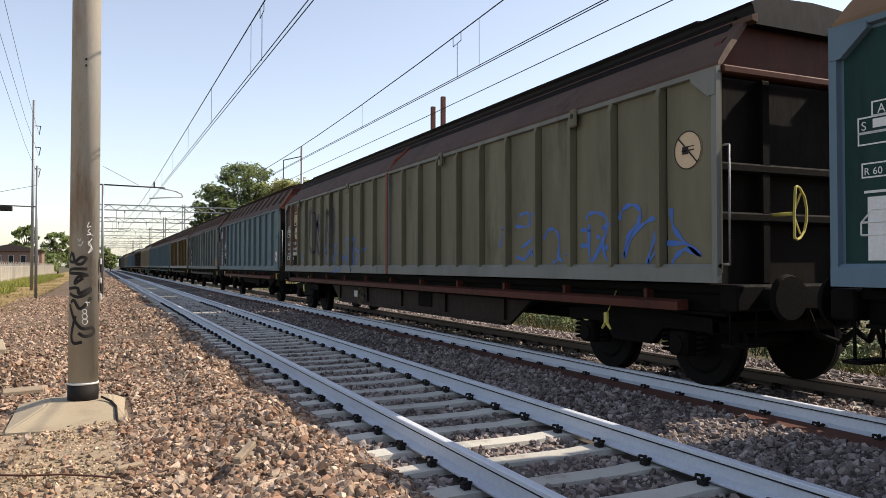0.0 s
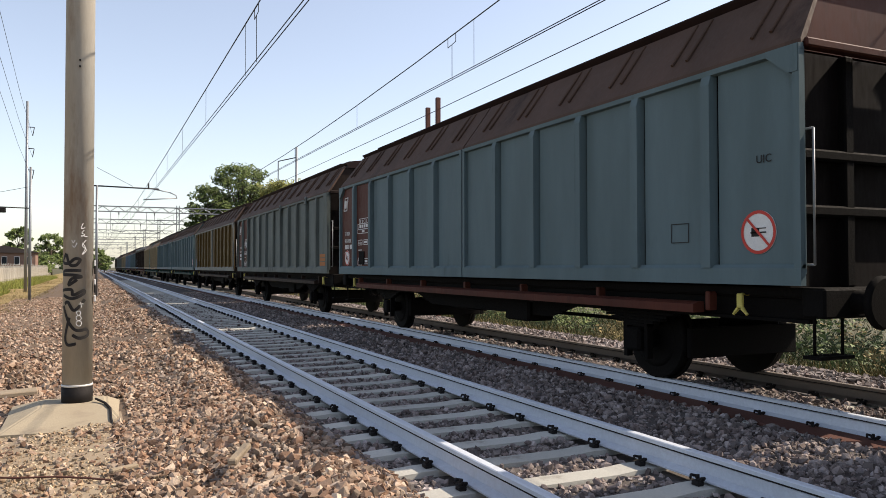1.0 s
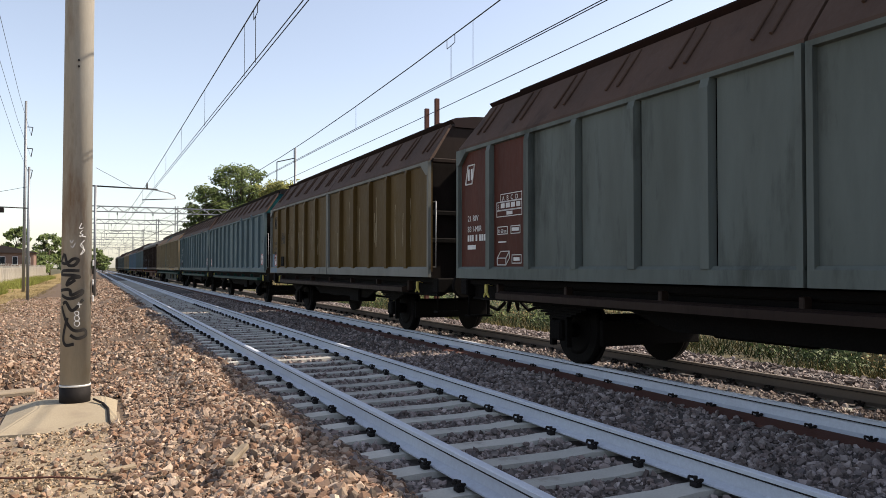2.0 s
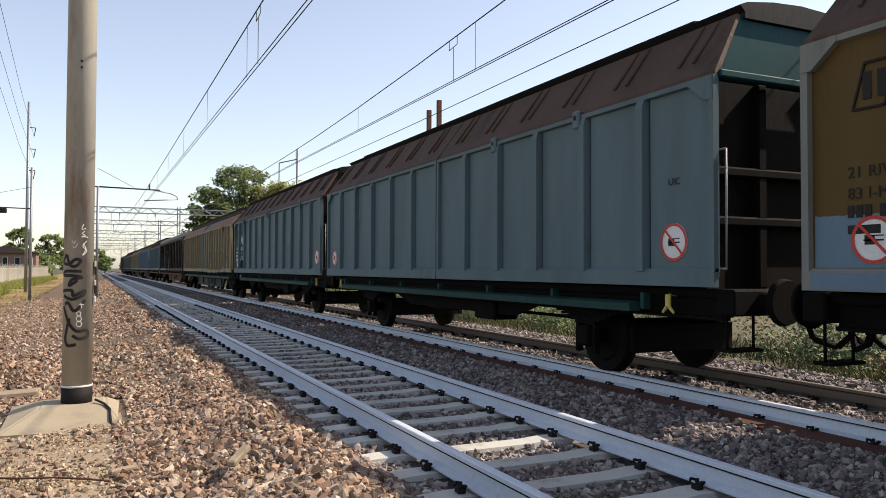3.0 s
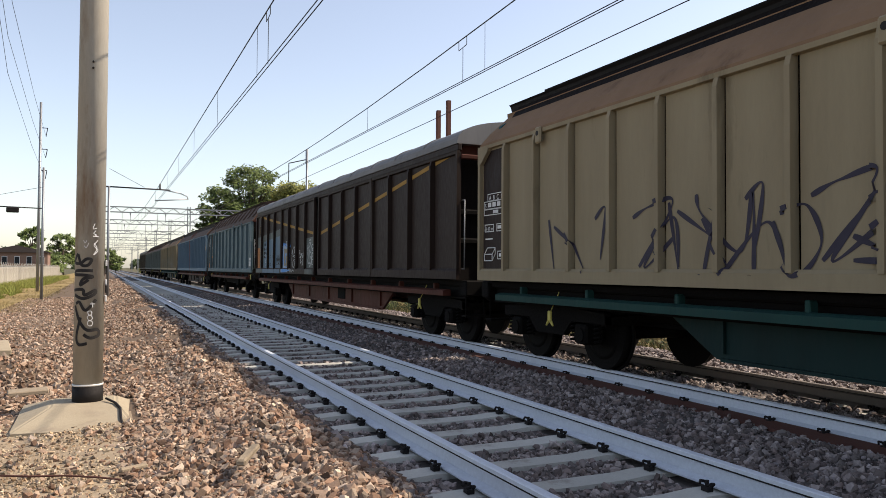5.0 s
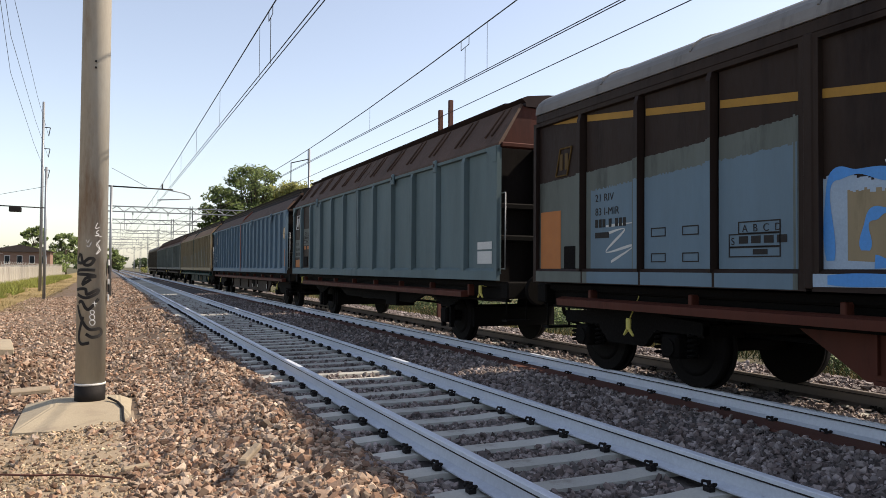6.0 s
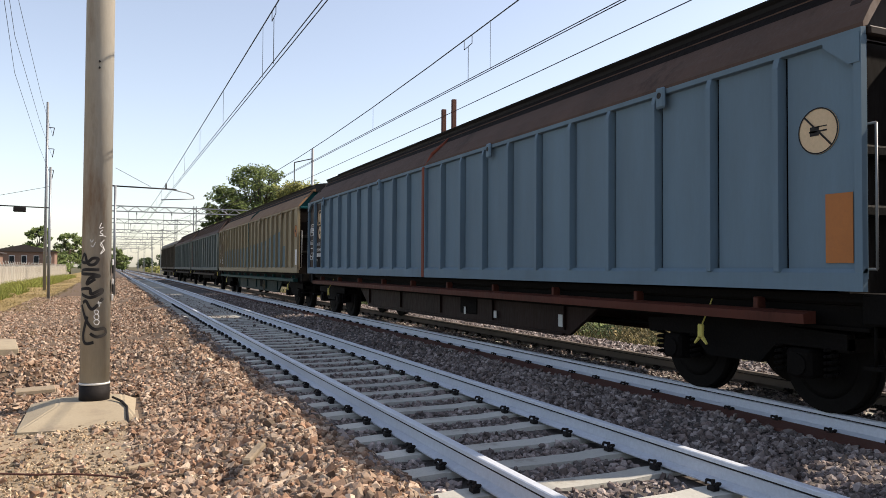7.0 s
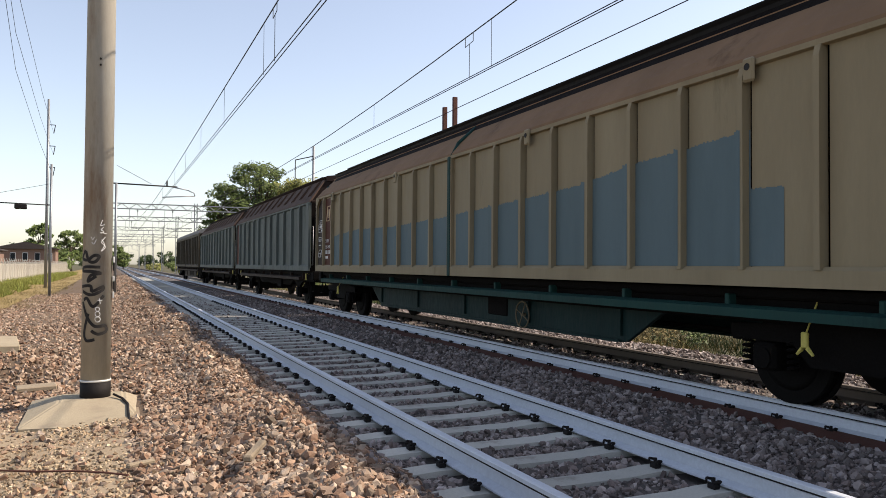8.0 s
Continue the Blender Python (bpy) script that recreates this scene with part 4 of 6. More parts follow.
label_box(p, b - 1.05, 1.62)
handwheel(w, a - 0.3)

# blue-grey wagon, red warning sign
w, a, b = wagon(25.4, 38.7, "two", P["grey"], P["roof"], P["cap_red"], P["oxide"], P["oxide"], "blue-grey two-axle sliding-wall wagon with red warning sign", seam=0.49)
sign(w, a + 0.5, 1.62, 0.2, P["white"], P["red"])
lettering("UIC", 0.105, P["ink"], w, a + 0.52, 2.25)
outline_box(w, P["ink"], a + 1.65, 1.75, 0.26, 0.2, 0.008)
p = end_panel(w, b - 1.02, b - 0.1, P["oxide"], label="oxide red marking panel")
logo(p, b - 0.25, 2.95, P["white"], 0.3)
id_marks(p, b - 0.32, P["white"])
sign(p, b - 0.5, 1.52, 0.18, P["white"], P["red"])
p = end_panel(w, b - 2.12, b - 1.2, P["oxide"], label="oxide red marking panel")
load_table(p, b - 1.28, P["white"], 2.4, 0.74)
label_box(p, b - 1.4, 1.66)

# dull grey wagon with an orange label
w, a, b = wagon(39.75, 52.95, "two", P["dull"], P["roof"], P["cap_red"], P["brown"], P["brown"], "dull grey two-axle sliding-wall wagon with orange label", seam=0.49, hooks=(0.16, 0.4))
bars(w, P["orange"], a + 0.85, 1.65, [(0, 0, 0.5, 0.09), (0, 0.11, 0.5, 0.08), (0, 0.21, 0.5, 0.1)], name="route_label")
p = end_panel(w, b - 1.02, b - 0.1, P["oxide"], label="oxide red marking panel")
logo(p, b - 0.25, 2.95, P["white"], 0.3)
id_marks(p, b - 0.32, P["white"])
p = end_panel(w, b - 2.12, b - 1.2, P["oxide"])
load_table(p, b - 1.28, P["white"], 2.4, 0.74)

# rusty yellow wagon
w, a, b = wagon(54.1, 67.2, "two", P["gold"], P["roof"], P["cap_red"], P["brown"], P["brown"], "rusty yellow two-axle sliding-wall wagon with whitish runs", seam=0.49, border=P["pale_grey"])
sk = on_wall(rib_places(a, b, 6), 0.07)
rng = random.Random(4)
bm = bmesh.new()
for i in range(34):
    y, z = rng.uniform(a + 0.5, b - 2.3), rng.uniform(2.2, 2.9)
    stroke(bm, [(y, z), (y + rng.uniform(-0.03, 0.03), z - 0.3), (y + rng.uniform(-0.05, 0.05), z - rng.uniform(0.5, 1.1))], rng.uniform(0.015, 0.06), sk)
part("paint_runs", bm, P["cream"], w, "whitish paint runs")
fill_area(w, P["blue"], [(b - 1.03, 1.15), (b - 1.03, 1.75), (b - 0.09, 1.76), (b - 0.09, 1.15)], sk, label="pale blue repainted patch", ragged=0.006)
sign(w, b - 0.62, 1.55, 0.19, P["white"], P["red"])
logo(w, b - 0.45, 2.95, P["ink"], 0.36)
id_marks(w, b - 0.4, P["ink"])
load_table(w, b - 1.35, P["ink"], 2.4, 0.74, False)
label_box(w, b - 1.4, 1.66)

# blue-grey wagons with teal ends
w, a, b = wagon(68.2, 81.6, "two", P["grey"], P["roof"], P["cap"], P["teal"], P["green"], "blue-grey two-axle sliding-wall wagon with teal ends", seam=0.49, hooks=(0.17, 0.33))
sign(w, a + 0.62, 1.6, 0.2, P["white"], P["red"])
lettering("UIC", 0.105, P["ink"], w, a + 0.7, 2.2)
sign(w, b - 0.52, 1.58, 0.19, P["white"], P["red"])
w, a, b = wagon(82.25, 95.7, "two", P["grey"], P["roof"], P["cap"], P["brown"], P["green"], "blue-grey two-axle sliding-wall wagon with dark teal marking panel", seam=0.49, hooks=(0.16, 0.5, 0.83))
sign(w, a + 0.5, 1.62, 0.2, P["white"], P["red"])
p = end_panel(w, b - 1.02, b - 0.1, P["teal"], label="teal marking panel")
logo(p, b - 0.3, 2.95, P["oxide"], 0.34)
id_marks(p, b - 0.25, P["white"], 2.1)
sign(p, b - 0.55, 1.56, 0.19, P["white"], P["red"])
p = end_panel(w, b - 2.12, b - 1.2, P["teal"], label="teal marking panel")
load_table(p, b - 1.28, P["white"], 2.65, 0.74)
label_box(p, b - 1.4, 1.66)

# cream wagon under graffiti
w, a, b = wagon(96.6, 115.5, "bogie", P["cream"], P["roof_tan"], P["cap"], P["teal"], P["green"], "cream sliding-wall wagon covered in ochre and black graffiti", n=11, seam=0.495, seam_paint=P["seam_teal"], roof_ribs=False, hooks=(0.129, 0.348, 0.63, 0.9))
sk = on_wall(rib_places(a, b, 11))
sign(w, a + 0.45, 2.5, 0.2, P["orange"], P["ink"])
bars(w, P["gold"], a + 0.5, 1.85, [(0, 0, 0.26, 0.5)], name="paper_label")
letters = [
    [(-2.88, 2.12), (-3.14, 2.11), (-3.19, 1.98), (-3.46, 1.91), (-3.19, 1.8), (-3.46, 1.56), (-3.57, 1.33), (-2.91, 1.29), (-3.08, 1.45), (-2.97, 1.63), (-2.79, 1.88)],
    [(-3.77, 1.95), (-3.97, 2.0), (-4.21, 2.14), (-4.48, 1.96), (-4.43, 1.33), (-3.97, 1.3), (-3.77, 1.55)],
    [(-4.52, 1.91), (-5.01, 2.08), (-5.28, 1.91), (-5.09, 1.72), (-5.24, 1.57), (-5.05, 1.33), (-4.6, 1.33), (-4.69, 1.59)],
    [(-5.35, 2.0), (-5.74, 1.86), (-5.6, 1.61), (-5.86, 1.51), (-5.9, 1.33), (-5.39, 1.3), (-5.46, 1.62)],
    [(-5.9, 1.87), (-6.12, 2.06), (-6.3, 1.8), (-6.52, 1.58), (-6.68, 1.49), (-6.76, 1.29), (-6.35, 1.29), (-6.24, 1.42), (-6.05, 1.33), (-5.83, 1.37)],
]
feet = [
    [(-2.19, 1.26), (-3.62, 1.28), (-3.59, 1.14), (-2.19, 1.14)],
    [(-3.77, 1.28), (-5.05, 1.28), (-5.01, 1.14), (-3.75, 1.14)],
    [(-5.31, 1.28), (-5.94, 1.28), (-5.91, 1.13), (-5.28, 1.13)],
    [(-6.29, 1.28), (-6.74, 1.28), (-6.71, 1.13), (-6.3, 1.13)],
]
for k, poly in enumerate(letters + feet):
    fill_area(w, P["spray_ochre"], poly, sk, lift=0.0002, name="graffiti_fill", label="ochre graffiti fill")
tag(w, P["spray_dark"], 0.055, [q + q[:2] for q in letters + feet], sk, "graffiti_outline", "dark sprayed outlines", 0.001)
inner = [
    [(-3.14, 1.81), (-3.41, 1.71)],
    [(-4.07, 1.88), (-4.07, 1.55), (-4.21, 1.38)],
    [(-4.85, 1.84), (-4.69, 1.64), (-5.01, 1.63)],
    [(-5.53, 1.8), (-5.46, 1.57), (-5.73, 1.49)],
    [(-6.12, 1.9), (-6.09, 1.6), (-6.24, 1.61)],
    [(-6.52, 1.5), (-6.58, 1.41)],
    [(-3.62, 1.27), (-3.77, 1.13)],
    [(-5.05, 1.28), (-5.28, 1.13)],
    [(-5.94, 1.27), (-6.29, 1.14)],
]
tag(w, P["spray_dark"], 0.045, inner, sk, "graffiti_outline", "dark sprayed outlines", 0.0012)
loops = [
    [(-6.27, 2.11), (-6.53, 2.15), (-6.78, 2.13), (-6.76, 1.86), (-6.63, 1.83)],
    [(-6.84, 2.06), (-6.97, 2.05), (-7.09, 1.88), (-7.08, 1.49), (-7.13, 1.33)],
    [(-7.09, 1.88), (-7.21, 1.93), (-7.23, 1.71), (-7.36, 1.48), (-7.31, 1.37)],
    [(-7.21, 1.93), (-7.3, 2.02), (-7.45, 2.03), (-7.51, 1.92), (-7.47, 1.78), (-7.32, 1.56), (-7.49, 1.52)],
    [(-7.51, 1.88), (-7.66, 1.96), (-7.82, 1.93), (-7.93, 1.78), (-7.97, 1.85), (-8.03, 1.88)],
    [(-7.57, 1.29), (-7.77, 1.26), (-7.69, 1.44), (-7.79, 1.44), (-7.77, 1.35)],
    [(-7.61, 1.26), (-7.73, 1.17), (-7.92, 1.19), (-8.02, 1.26)],
    [(-7.7, 1.65), (-7.85, 1.65), (-8.0, 1.6)],
]
tag(w, P["spray_dark"], 0.045, loops, sk, "graffiti_outline", "dark violet sprayed outlines")
loops = [
    [(-7.14, 1.86), (-7.3, 2.01), (-7.5, 2.02), (-7.42, 1.72), (-7.18, 1.42), (-7.09, 1.86)],
    [(-7.5, 1.89), (-7.77, 1.96), (-7.92, 1.79), (-7.99, 1.58), (-8.02, 1.34)],
    [(-7.3, 1.55), (-7.62, 1.72), (-7.95, 1.58)],
    [(-7.92, 1.7), (-8.09, 1.88), (-8.33, 1.85), (-8.5, 1.65), (-8.53, 1.34)],
    [(-8.23, 1.91), (-8.37, 1.94), (-8.4, 1.75), (-8.5, 1.9), (-8.5, 1.74)],
    [(-8.2, 1.64), (-8.27, 1.34)],
    [(-8.13, 1.58), (-8.33, 1.59)],
    [(-8.09, 1.38), (-8.3, 1.34)],
]
tag(w, P["spray_dark"], 0.025, loops, sk, "graffiti_outline", "dark violet sprayed outlines")
pale_lines = [
    [(-6.5, 1.96), (-6.69, 1.74), (-6.84, 1.61), (-6.94, 1.41), (-7.18, 1.33)],
    [(-6.61, 1.89), (-6.69, 2.07)],
    [(-6.79, 1.19), (-6.81, 1.13), (-6.89, 1.2), (-6.91, 1.13)],
    [(-6.99, 1.19), (-7.18, 1.14)],
    [(-7.31, 1.25), (-7.57, 1.15)],
    [(-3.36, 2.27), (-3.46, 2.08)],
    [(-3.87, 2.26), (-3.92, 2.08)],
    [(-4.61, 2.22), (-4.69, 2.11), (-4.89, 2.24)],
    [(-5.46, 2.21), (-5.53, 2.13)],
    [(-5.74, 2.21), (-5.8, 2.0)],
    [(-5.17, 2.22), (-5.21, 2.1)],
    [(-2.19, 1.13), (-3.77, 1.13), (-5.16, 1.13)],
    [(-3.02, 2.02), (-3.36, 1.89)],
    [(-3.92, 1.75), (-4.16, 1.79)],
]
tag(w, P["spray_light"], 0.03, pale_lines, sk, "graffiti_highlight", "pale sprayed highlights", 0.004)
crowded = [
    [(0.61, 1.96), (0.32, 2.07), (-0.06, 2.09), (0.41, 1.4), (-0.06, 1.7)],
    [(0.5, 1.4), (-0.06, 1.93), (-0.15, 1.4)],
    [(-0.41, 2.14), (-0.5, 1.92), (-1.0, 1.54), (-1.15, 2.1), (-1.16, 1.32)],
    [(-0.51, 1.32), (-0.67, 1.98)],
    [(-1.46, 1.88), (-1.75, 1.93), (-1.89, 1.59), (-1.61, 1.32), (-1.38, 1.81)],
    [(2.4, 2.04), (2.26, 1.32)],
    [(2.27, 1.94), (1.79, 1.66)],
    [(1.34, 1.99), (1.13, 2.11), (1.23, 1.49)],
    [(-2.19, 1.65), (-2.48, 1.52), (-2.67, 1.45), (-2.19, 1.45)],
    [(-0.76, 1.32), (-1.31, 1.81), (-1.53, 1.39)],
    [(1.91, 1.84), (1.55, 1.32)],
]
tag(w, P["spray_dark"], 0.06, crowded, sk, "graffiti_outline", "dark sprayed letters")
for k, (shift, low) in enumerate(((2.6, 0.0), (5.0, -0.05))):
    again = [[(y + shift, z + low) for y, z in q] for q in crowded if max(p[0] for p in q) + shift < b - 1.0]
    tag(w, P["spray_dark"], 0.05, again, sk, "graffiti_outline", "dark sprayed letters", 0.002 * k)
tag(w, P["spray_light"], 0.03, [[(y + 0.1, z + 0.03) for y, z in q] for q in crowded], sk, "graffiti_highlight", "pale sprayed highlights", 0.003)
p = end_panel(w, b - 0.81, b - 0.1, P["brown"])
load_table(p, b - 0.13, P["white"], 2.5, 0.62)
handwheel(w, a - 0.3)

# dark brown wagon with a rounded roof and pale tags
w, a, b = wagon(116.3, 134.9, "bogie", P["brown"], P["roof"], P["cap_grey"], P["oxide"], P["oxide"], "dark brown sliding-wall wagon with pale tags and rounded roof", n=4, seam=0.5, rounded=True, girder=P["oxide"])
ribs = [y0 + 1.1325 * k for y0 in (a, a + 4.59, 0.3, b - 4.53) for k in range(5)]
sk = on_wall(ribs)
grooves = [(r - 0.034 - GROOVE, r - 0.034) for r in ribs]
# a yellow band across the bays, rising towards both ends
for k, y0 in enumerate(ribs):
    if k % 5 < 4 and k < 19:
        bm = bmesh.new()
        for p in box(bm, -HW - 0.009, -HW - 0.002, y0 + 0.06, y0 + 1.04, -0.04, 0.04):
            p.co.z += 2.27 + 0.118 * abs(p.co.y)
        part("yellow_band", bm, P["band"], w, "sloping yellow band")
fill_area(w, P["dull"], [(b - 4.45, 1.15), (b - 4.45, 2.68), (b - 3.3, 2.62), (b - 0.08, 2.5), (b - 0.08, 1.15)], sk, grooves, label="grey repainted lower wall", ragged=0.006)
fill_area(w, P["blue"], [(b - 4.4, 1.15), (b - 4.4, 2.44), (b - 3.3, 2.39), (b - 1.3, 2.3), (b - 1.3, 1.7), (b - 1.3, 1.15)], sk, grooves, 0.002, label="blue-grey repainted lower wall", ragged=0.012, seed=2)
fill_area(w, P["dull"], [(0.4, 1.15), (0.4, 2.24), (1.36, 2.22), (1.36, 1.15)], sk, grooves, label="grey repainted patch", ragged=0.006)
ground_paint = [
    [(4.7, 1.18), (4.71, 2.05), (4.5, 2.15), (4.22, 2.05), (3.72, 1.99), (3.66, 1.19)],
    [(4.41, 1.4), (4.41, 1.98), (3.69, 1.92), (3.68, 1.36)],
]
for k, poly in enumerate(ground_paint):
    fill_area(w, (P["spray_pale_blue"], P["cream"])[k], poly, sk, grooves, 0.001 + 0.001 * k, "graffiti_fill", "pale graffiti ground", 0.02, k)
blue_lines = [
    [(4.57, 1.4), (4.58, 2.04), (4.33, 2.12), (3.96, 2.05)],
    [(4.25, 1.48), (4.23, 1.72), (4.07, 1.79), (3.88, 1.71), (3.9, 1.39), (4.17, 1.39)],
    [(3.62, 1.98), (3.59, 1.36)],
    [(4.55, 1.24), (3.38, 1.25)],
    [(3.53, 2.06), (3.48, 2.0)],
]
tag(w, P["spray_bright"], 0.1, blue_lines, sk, lift=0.004)
white_tag = [
    [(1.27, 1.77), (1.19, 2.05), (1.11, 1.78)],
    [(1.27, 1.9), (1.08, 1.95)],
    [(1.02, 2.14), (0.89, 2.16), (0.82, 2.1), (0.95, 2.04), (1.04, 2.1)],
    [(0.92, 2.02), (1.03, 1.9), (0.92, 1.77), (0.8, 1.85), (0.82, 1.97), (0.92, 2.02)],
    [(0.53, 2.0), (0.72, 2.0), (0.7, 1.9), (0.55, 1.91)],
    [(0.7, 1.86), (0.53, 1.83)],
    [(1.16, 1.79), (1.26, 1.66), (1.19, 1.47), (1.05, 1.51), (1.08, 1.7), (1.16, 1.79)],
    [(1.0, 1.78), (1.03, 1.53), (0.92, 1.44)],
    [(0.87, 1.67), (0.91, 1.52), (0.82, 1.44), (0.76, 1.6), (0.85, 1.67)],
    [(0.8, 1.77), (0.75, 1.42), (0.72, 1.76), (0.6, 1.72), (0.72, 1.6), (0.53, 1.56), (0.53, 1.44), (0.67, 1.44)],
    [(1.0, 1.38), (0.85, 1.4)],
]
tag(w, P["spray_light"], 0.035, white_tag, sk, lift=0.003)
white_tag = [
    [(2.26, 1.85), (2.19, 1.87), (2.22, 1.75), (2.26, 1.82)],
    [(2.15, 1.8), (2.12, 1.65), (1.95, 1.76), (2.05, 1.74)],
    [(2.22, 1.65), (2.05, 1.67), (2.15, 1.48), (1.98, 1.53)],
    [(1.91, 1.78), (1.85, 1.64), (1.72, 1.84), (1.82, 1.59), (1.91, 1.41), (1.82, 1.45), (1.86, 1.57)],
    [(3.16, 1.9), (3.03, 2.0), (2.91, 1.94), (2.99, 1.78), (3.12, 1.68), (2.87, 1.73)],
    [(3.3, 1.8), (3.16, 1.9), (3.29, 1.64), (3.21, 1.39)],
    [(2.71, 1.98), (2.83, 1.86), (2.59, 1.82), (2.79, 1.72), (2.59, 1.66)],
    [(3.08, 1.58), (3.16, 1.39), (2.99, 1.36), (2.91, 1.52), (3.03, 1.58)],
    [(2.91, 1.6), (2.67, 1.57), (2.71, 1.39), (2.83, 1.36), (2.83, 1.54)],
]
tag(w, P["spray_light"], 0.035, white_tag, sk, lift=0.001)
white_tag = [
    [(3.48, 1.25), (3.34, 1.31), (3.28, 1.19), (3.21, 1.28), (3.08, 1.2), (2.95, 1.26), (2.75, 1.23)],
    [(7.77, 1.73), (7.32, 1.79), (7.68, 1.53), (7.14, 1.6), (7.58, 1.41)],
    [(7.68, 1.84), (7.14, 1.86)],
    [(4.07, 2.19), (3.96, 2.03), (3.86, 2.17), (3.67, 2.16), (3.76, 2.02)],
]
tag(w, P["spray_light"], 0.03, white_tag, sk, lift=0.004)
load_table(w, b - 3.6, P["ink"], 1.78, 0.62, False)
id_marks(w, b - 1.4, P["ink"], 2.15)
outline_box(w, P["ink"], b - 2.45, 1.78, 0.24, 0.1)
outline_box(w, P["ink"], b - 2.95, 1.78, 0.24, 0.1)
outline_box(w, P["ink"], b - 2.45, 1.5, 0.24, 0.1)
outline_box(w, P["ink"], b - 2.95, 1.5, 0.24, 0.1)
logo(w, b - 0.5, 2.92, P["gold"], 0.36)
bars(w, P["orange"], b - 0.12, 2.1, [(0, 0, 0.5, 0.8)], x=-HW - 0.0105, name="paint_square")
label_box(w, b - 0.72, 1.62)

# grey wagon with brown marking panels
w, a, b = wagon(136.0, 149.9, "two", P["grey"], P["roof"], P["cap_red"], P["oxide"], P["oxide"], "blue-grey two-axle sliding-wall wagon with brown marking panels", seam=0.513, hooks=(0.17, 0.33, 0.78))
bars(w, P["spray_light"], a + 0.75, 1.75, [(0, 0, 0.5, 0.12), (0, 0.15, 0.5, 0.2)], name="route_label")
p = end_panel(w, b - 1.02, b - 0.1, P["brown"], label="dark brown marking panel")
logo(p, b - 0.3, 2.95, P["white"], 0.42)
bars(p, P["dull"], b - 0.16, 2.2, [(0, 0, 0.78, 0.55)], x=-HW - 0.0085, name="repainted_patch")
id_marks(p, b - 0.25, P["ink"], 2.02)
bars(p, P["orange"], b - 0.22, 1.58, [(0, 0, 0.6, 0.24)], name="route_label")
p = end_panel(w, b - 2.12, b - 1.2, P["brown"], label="dark brown marking panel")
bars(p, P["dull"], b - 1.24, 2.5, [(0, 0, 0.8, 0.5)], x=-HW - 0.0085, name="repainted_patch")
load_table(p, b - 1.28, P["ink"], 2.4, 0.74, False)
bars(p, P["orange"], b - 1.32, 1.98, [(0, 0, 0.22, 0.1), (0.36, 0, 0.22, 0.1)], name="route_label")
label_box(p, b - 1.4, 1.66)

# light blue wagon with a round cream sign
w, a, b = wagon(151.0, 169.5, "bogie", P["blue"], P["roof"], P["cap"], P["brown"], P["oxide"], "light blue sliding-wall wagon with round cream sign", n=11, seam=0.5, seam_paint=P["post_red"], roof_ribs=False, hooks=(0.129, 0.35, 0.64, 0.9))
sk = on_wall(rib_places(a, b, 11))
sign(w, a + 0.45, 2.5, 0.2, P["sign_cream"], P["ink"])
bars(w, P["orange"], a + 0.38, 1.95, [(0, 0, 0.26, 0.58)], name="orange_patch")
p = end_panel(w, b - 0.81, b - 0.1, P["brown"], label="dark brown marking panel")
load_table(p, b - 0.13, P["white"], 2.6, 0.62)
p = end_panel(w, b - 1.66, b - 0.89, P["brown"], label="dark brown marking panel")
logo(p, b - 1.02, 2.95, P["sign_cream"])
sign(p, b - 1.27, 2.32, 0.19, P["sign_cream"], P["ink"])
id_marks(p, b - 0.93, P["white"], 1.95, "31 RIV")
label_box(p, b - 1.05, 1.62)
handwheel(w, a - 0.3)

# cream wagon with a grey-blue overpainted area
w, a, b = wagon(170.9, 189.8, "bogie", P["cream"], P["roof_tan"], P["cap"], P["teal"], P["green"], "cream sliding-wall wagon partly painted over in grey-blue", n=11, seam=0.495, seam_paint=P["green"], roof_ribs=False, hooks=(0.129, 0.348, 0.64, 0.9))
rb = rib_places(a, b, 11)
sk = on_wall(rb)
grooves = [(r - 0.034 - GROOVE, r - 0.034) for r in rb]
fill_area(w, P["blue_over"], [(a + 2.49, 1.33), (a + 2.49, 2.62), (a + 4.3, 2.5), (a + 5.4, 2.36), (a + 7.6, 2.27), (a + 9.18, 2.22), (a + 9.18, 1.33)], sk, grooves, label="grey-blue overpainted area", ragged=0.012, seed=61)
fill_area(w, P["blue_over"], [(a + 2.1, 1.33), (a + 2.1, 2.05), (a + 2.488, 2.06), (a + 2.488, 1.33)], sk, grooves, label="grey-blue overpainted area", ragged=0.008)
fill_area(w, P["blue_over"], [(a + 9.45, 1.33), (a + 9.45, 2.2), (a + 12.5, 2.15), (a + 15, 2.2), (b - 1.8, 2.1), (b - 1.8, 1.33)], sk, grooves, label="grey-blue overpainted area", ragged=0.012, seed=62)
sign(w, a + 0.45, 2.5, 0.2, P["orange"], P["ink"])
bars(w, P["white"], a + 0.52, 1.9, [(0, 0, 0.26, 0.5)], name="paper_label")
p = end_panel(w, b - 0.81, b - 0.1, P["brown"])
load_table(p, b - 0.13, P["white"], 2.6, 0.62)
p = end_panel(w, b - 1.66, b - 0.89, P["oxide"])
logo(p, b - 1.02, 2.95, P["sign_cream"])
id_marks(p, b - 0.93, P["white"], 1.95, "31 RIV")
handwheel(w, a - 0.3)

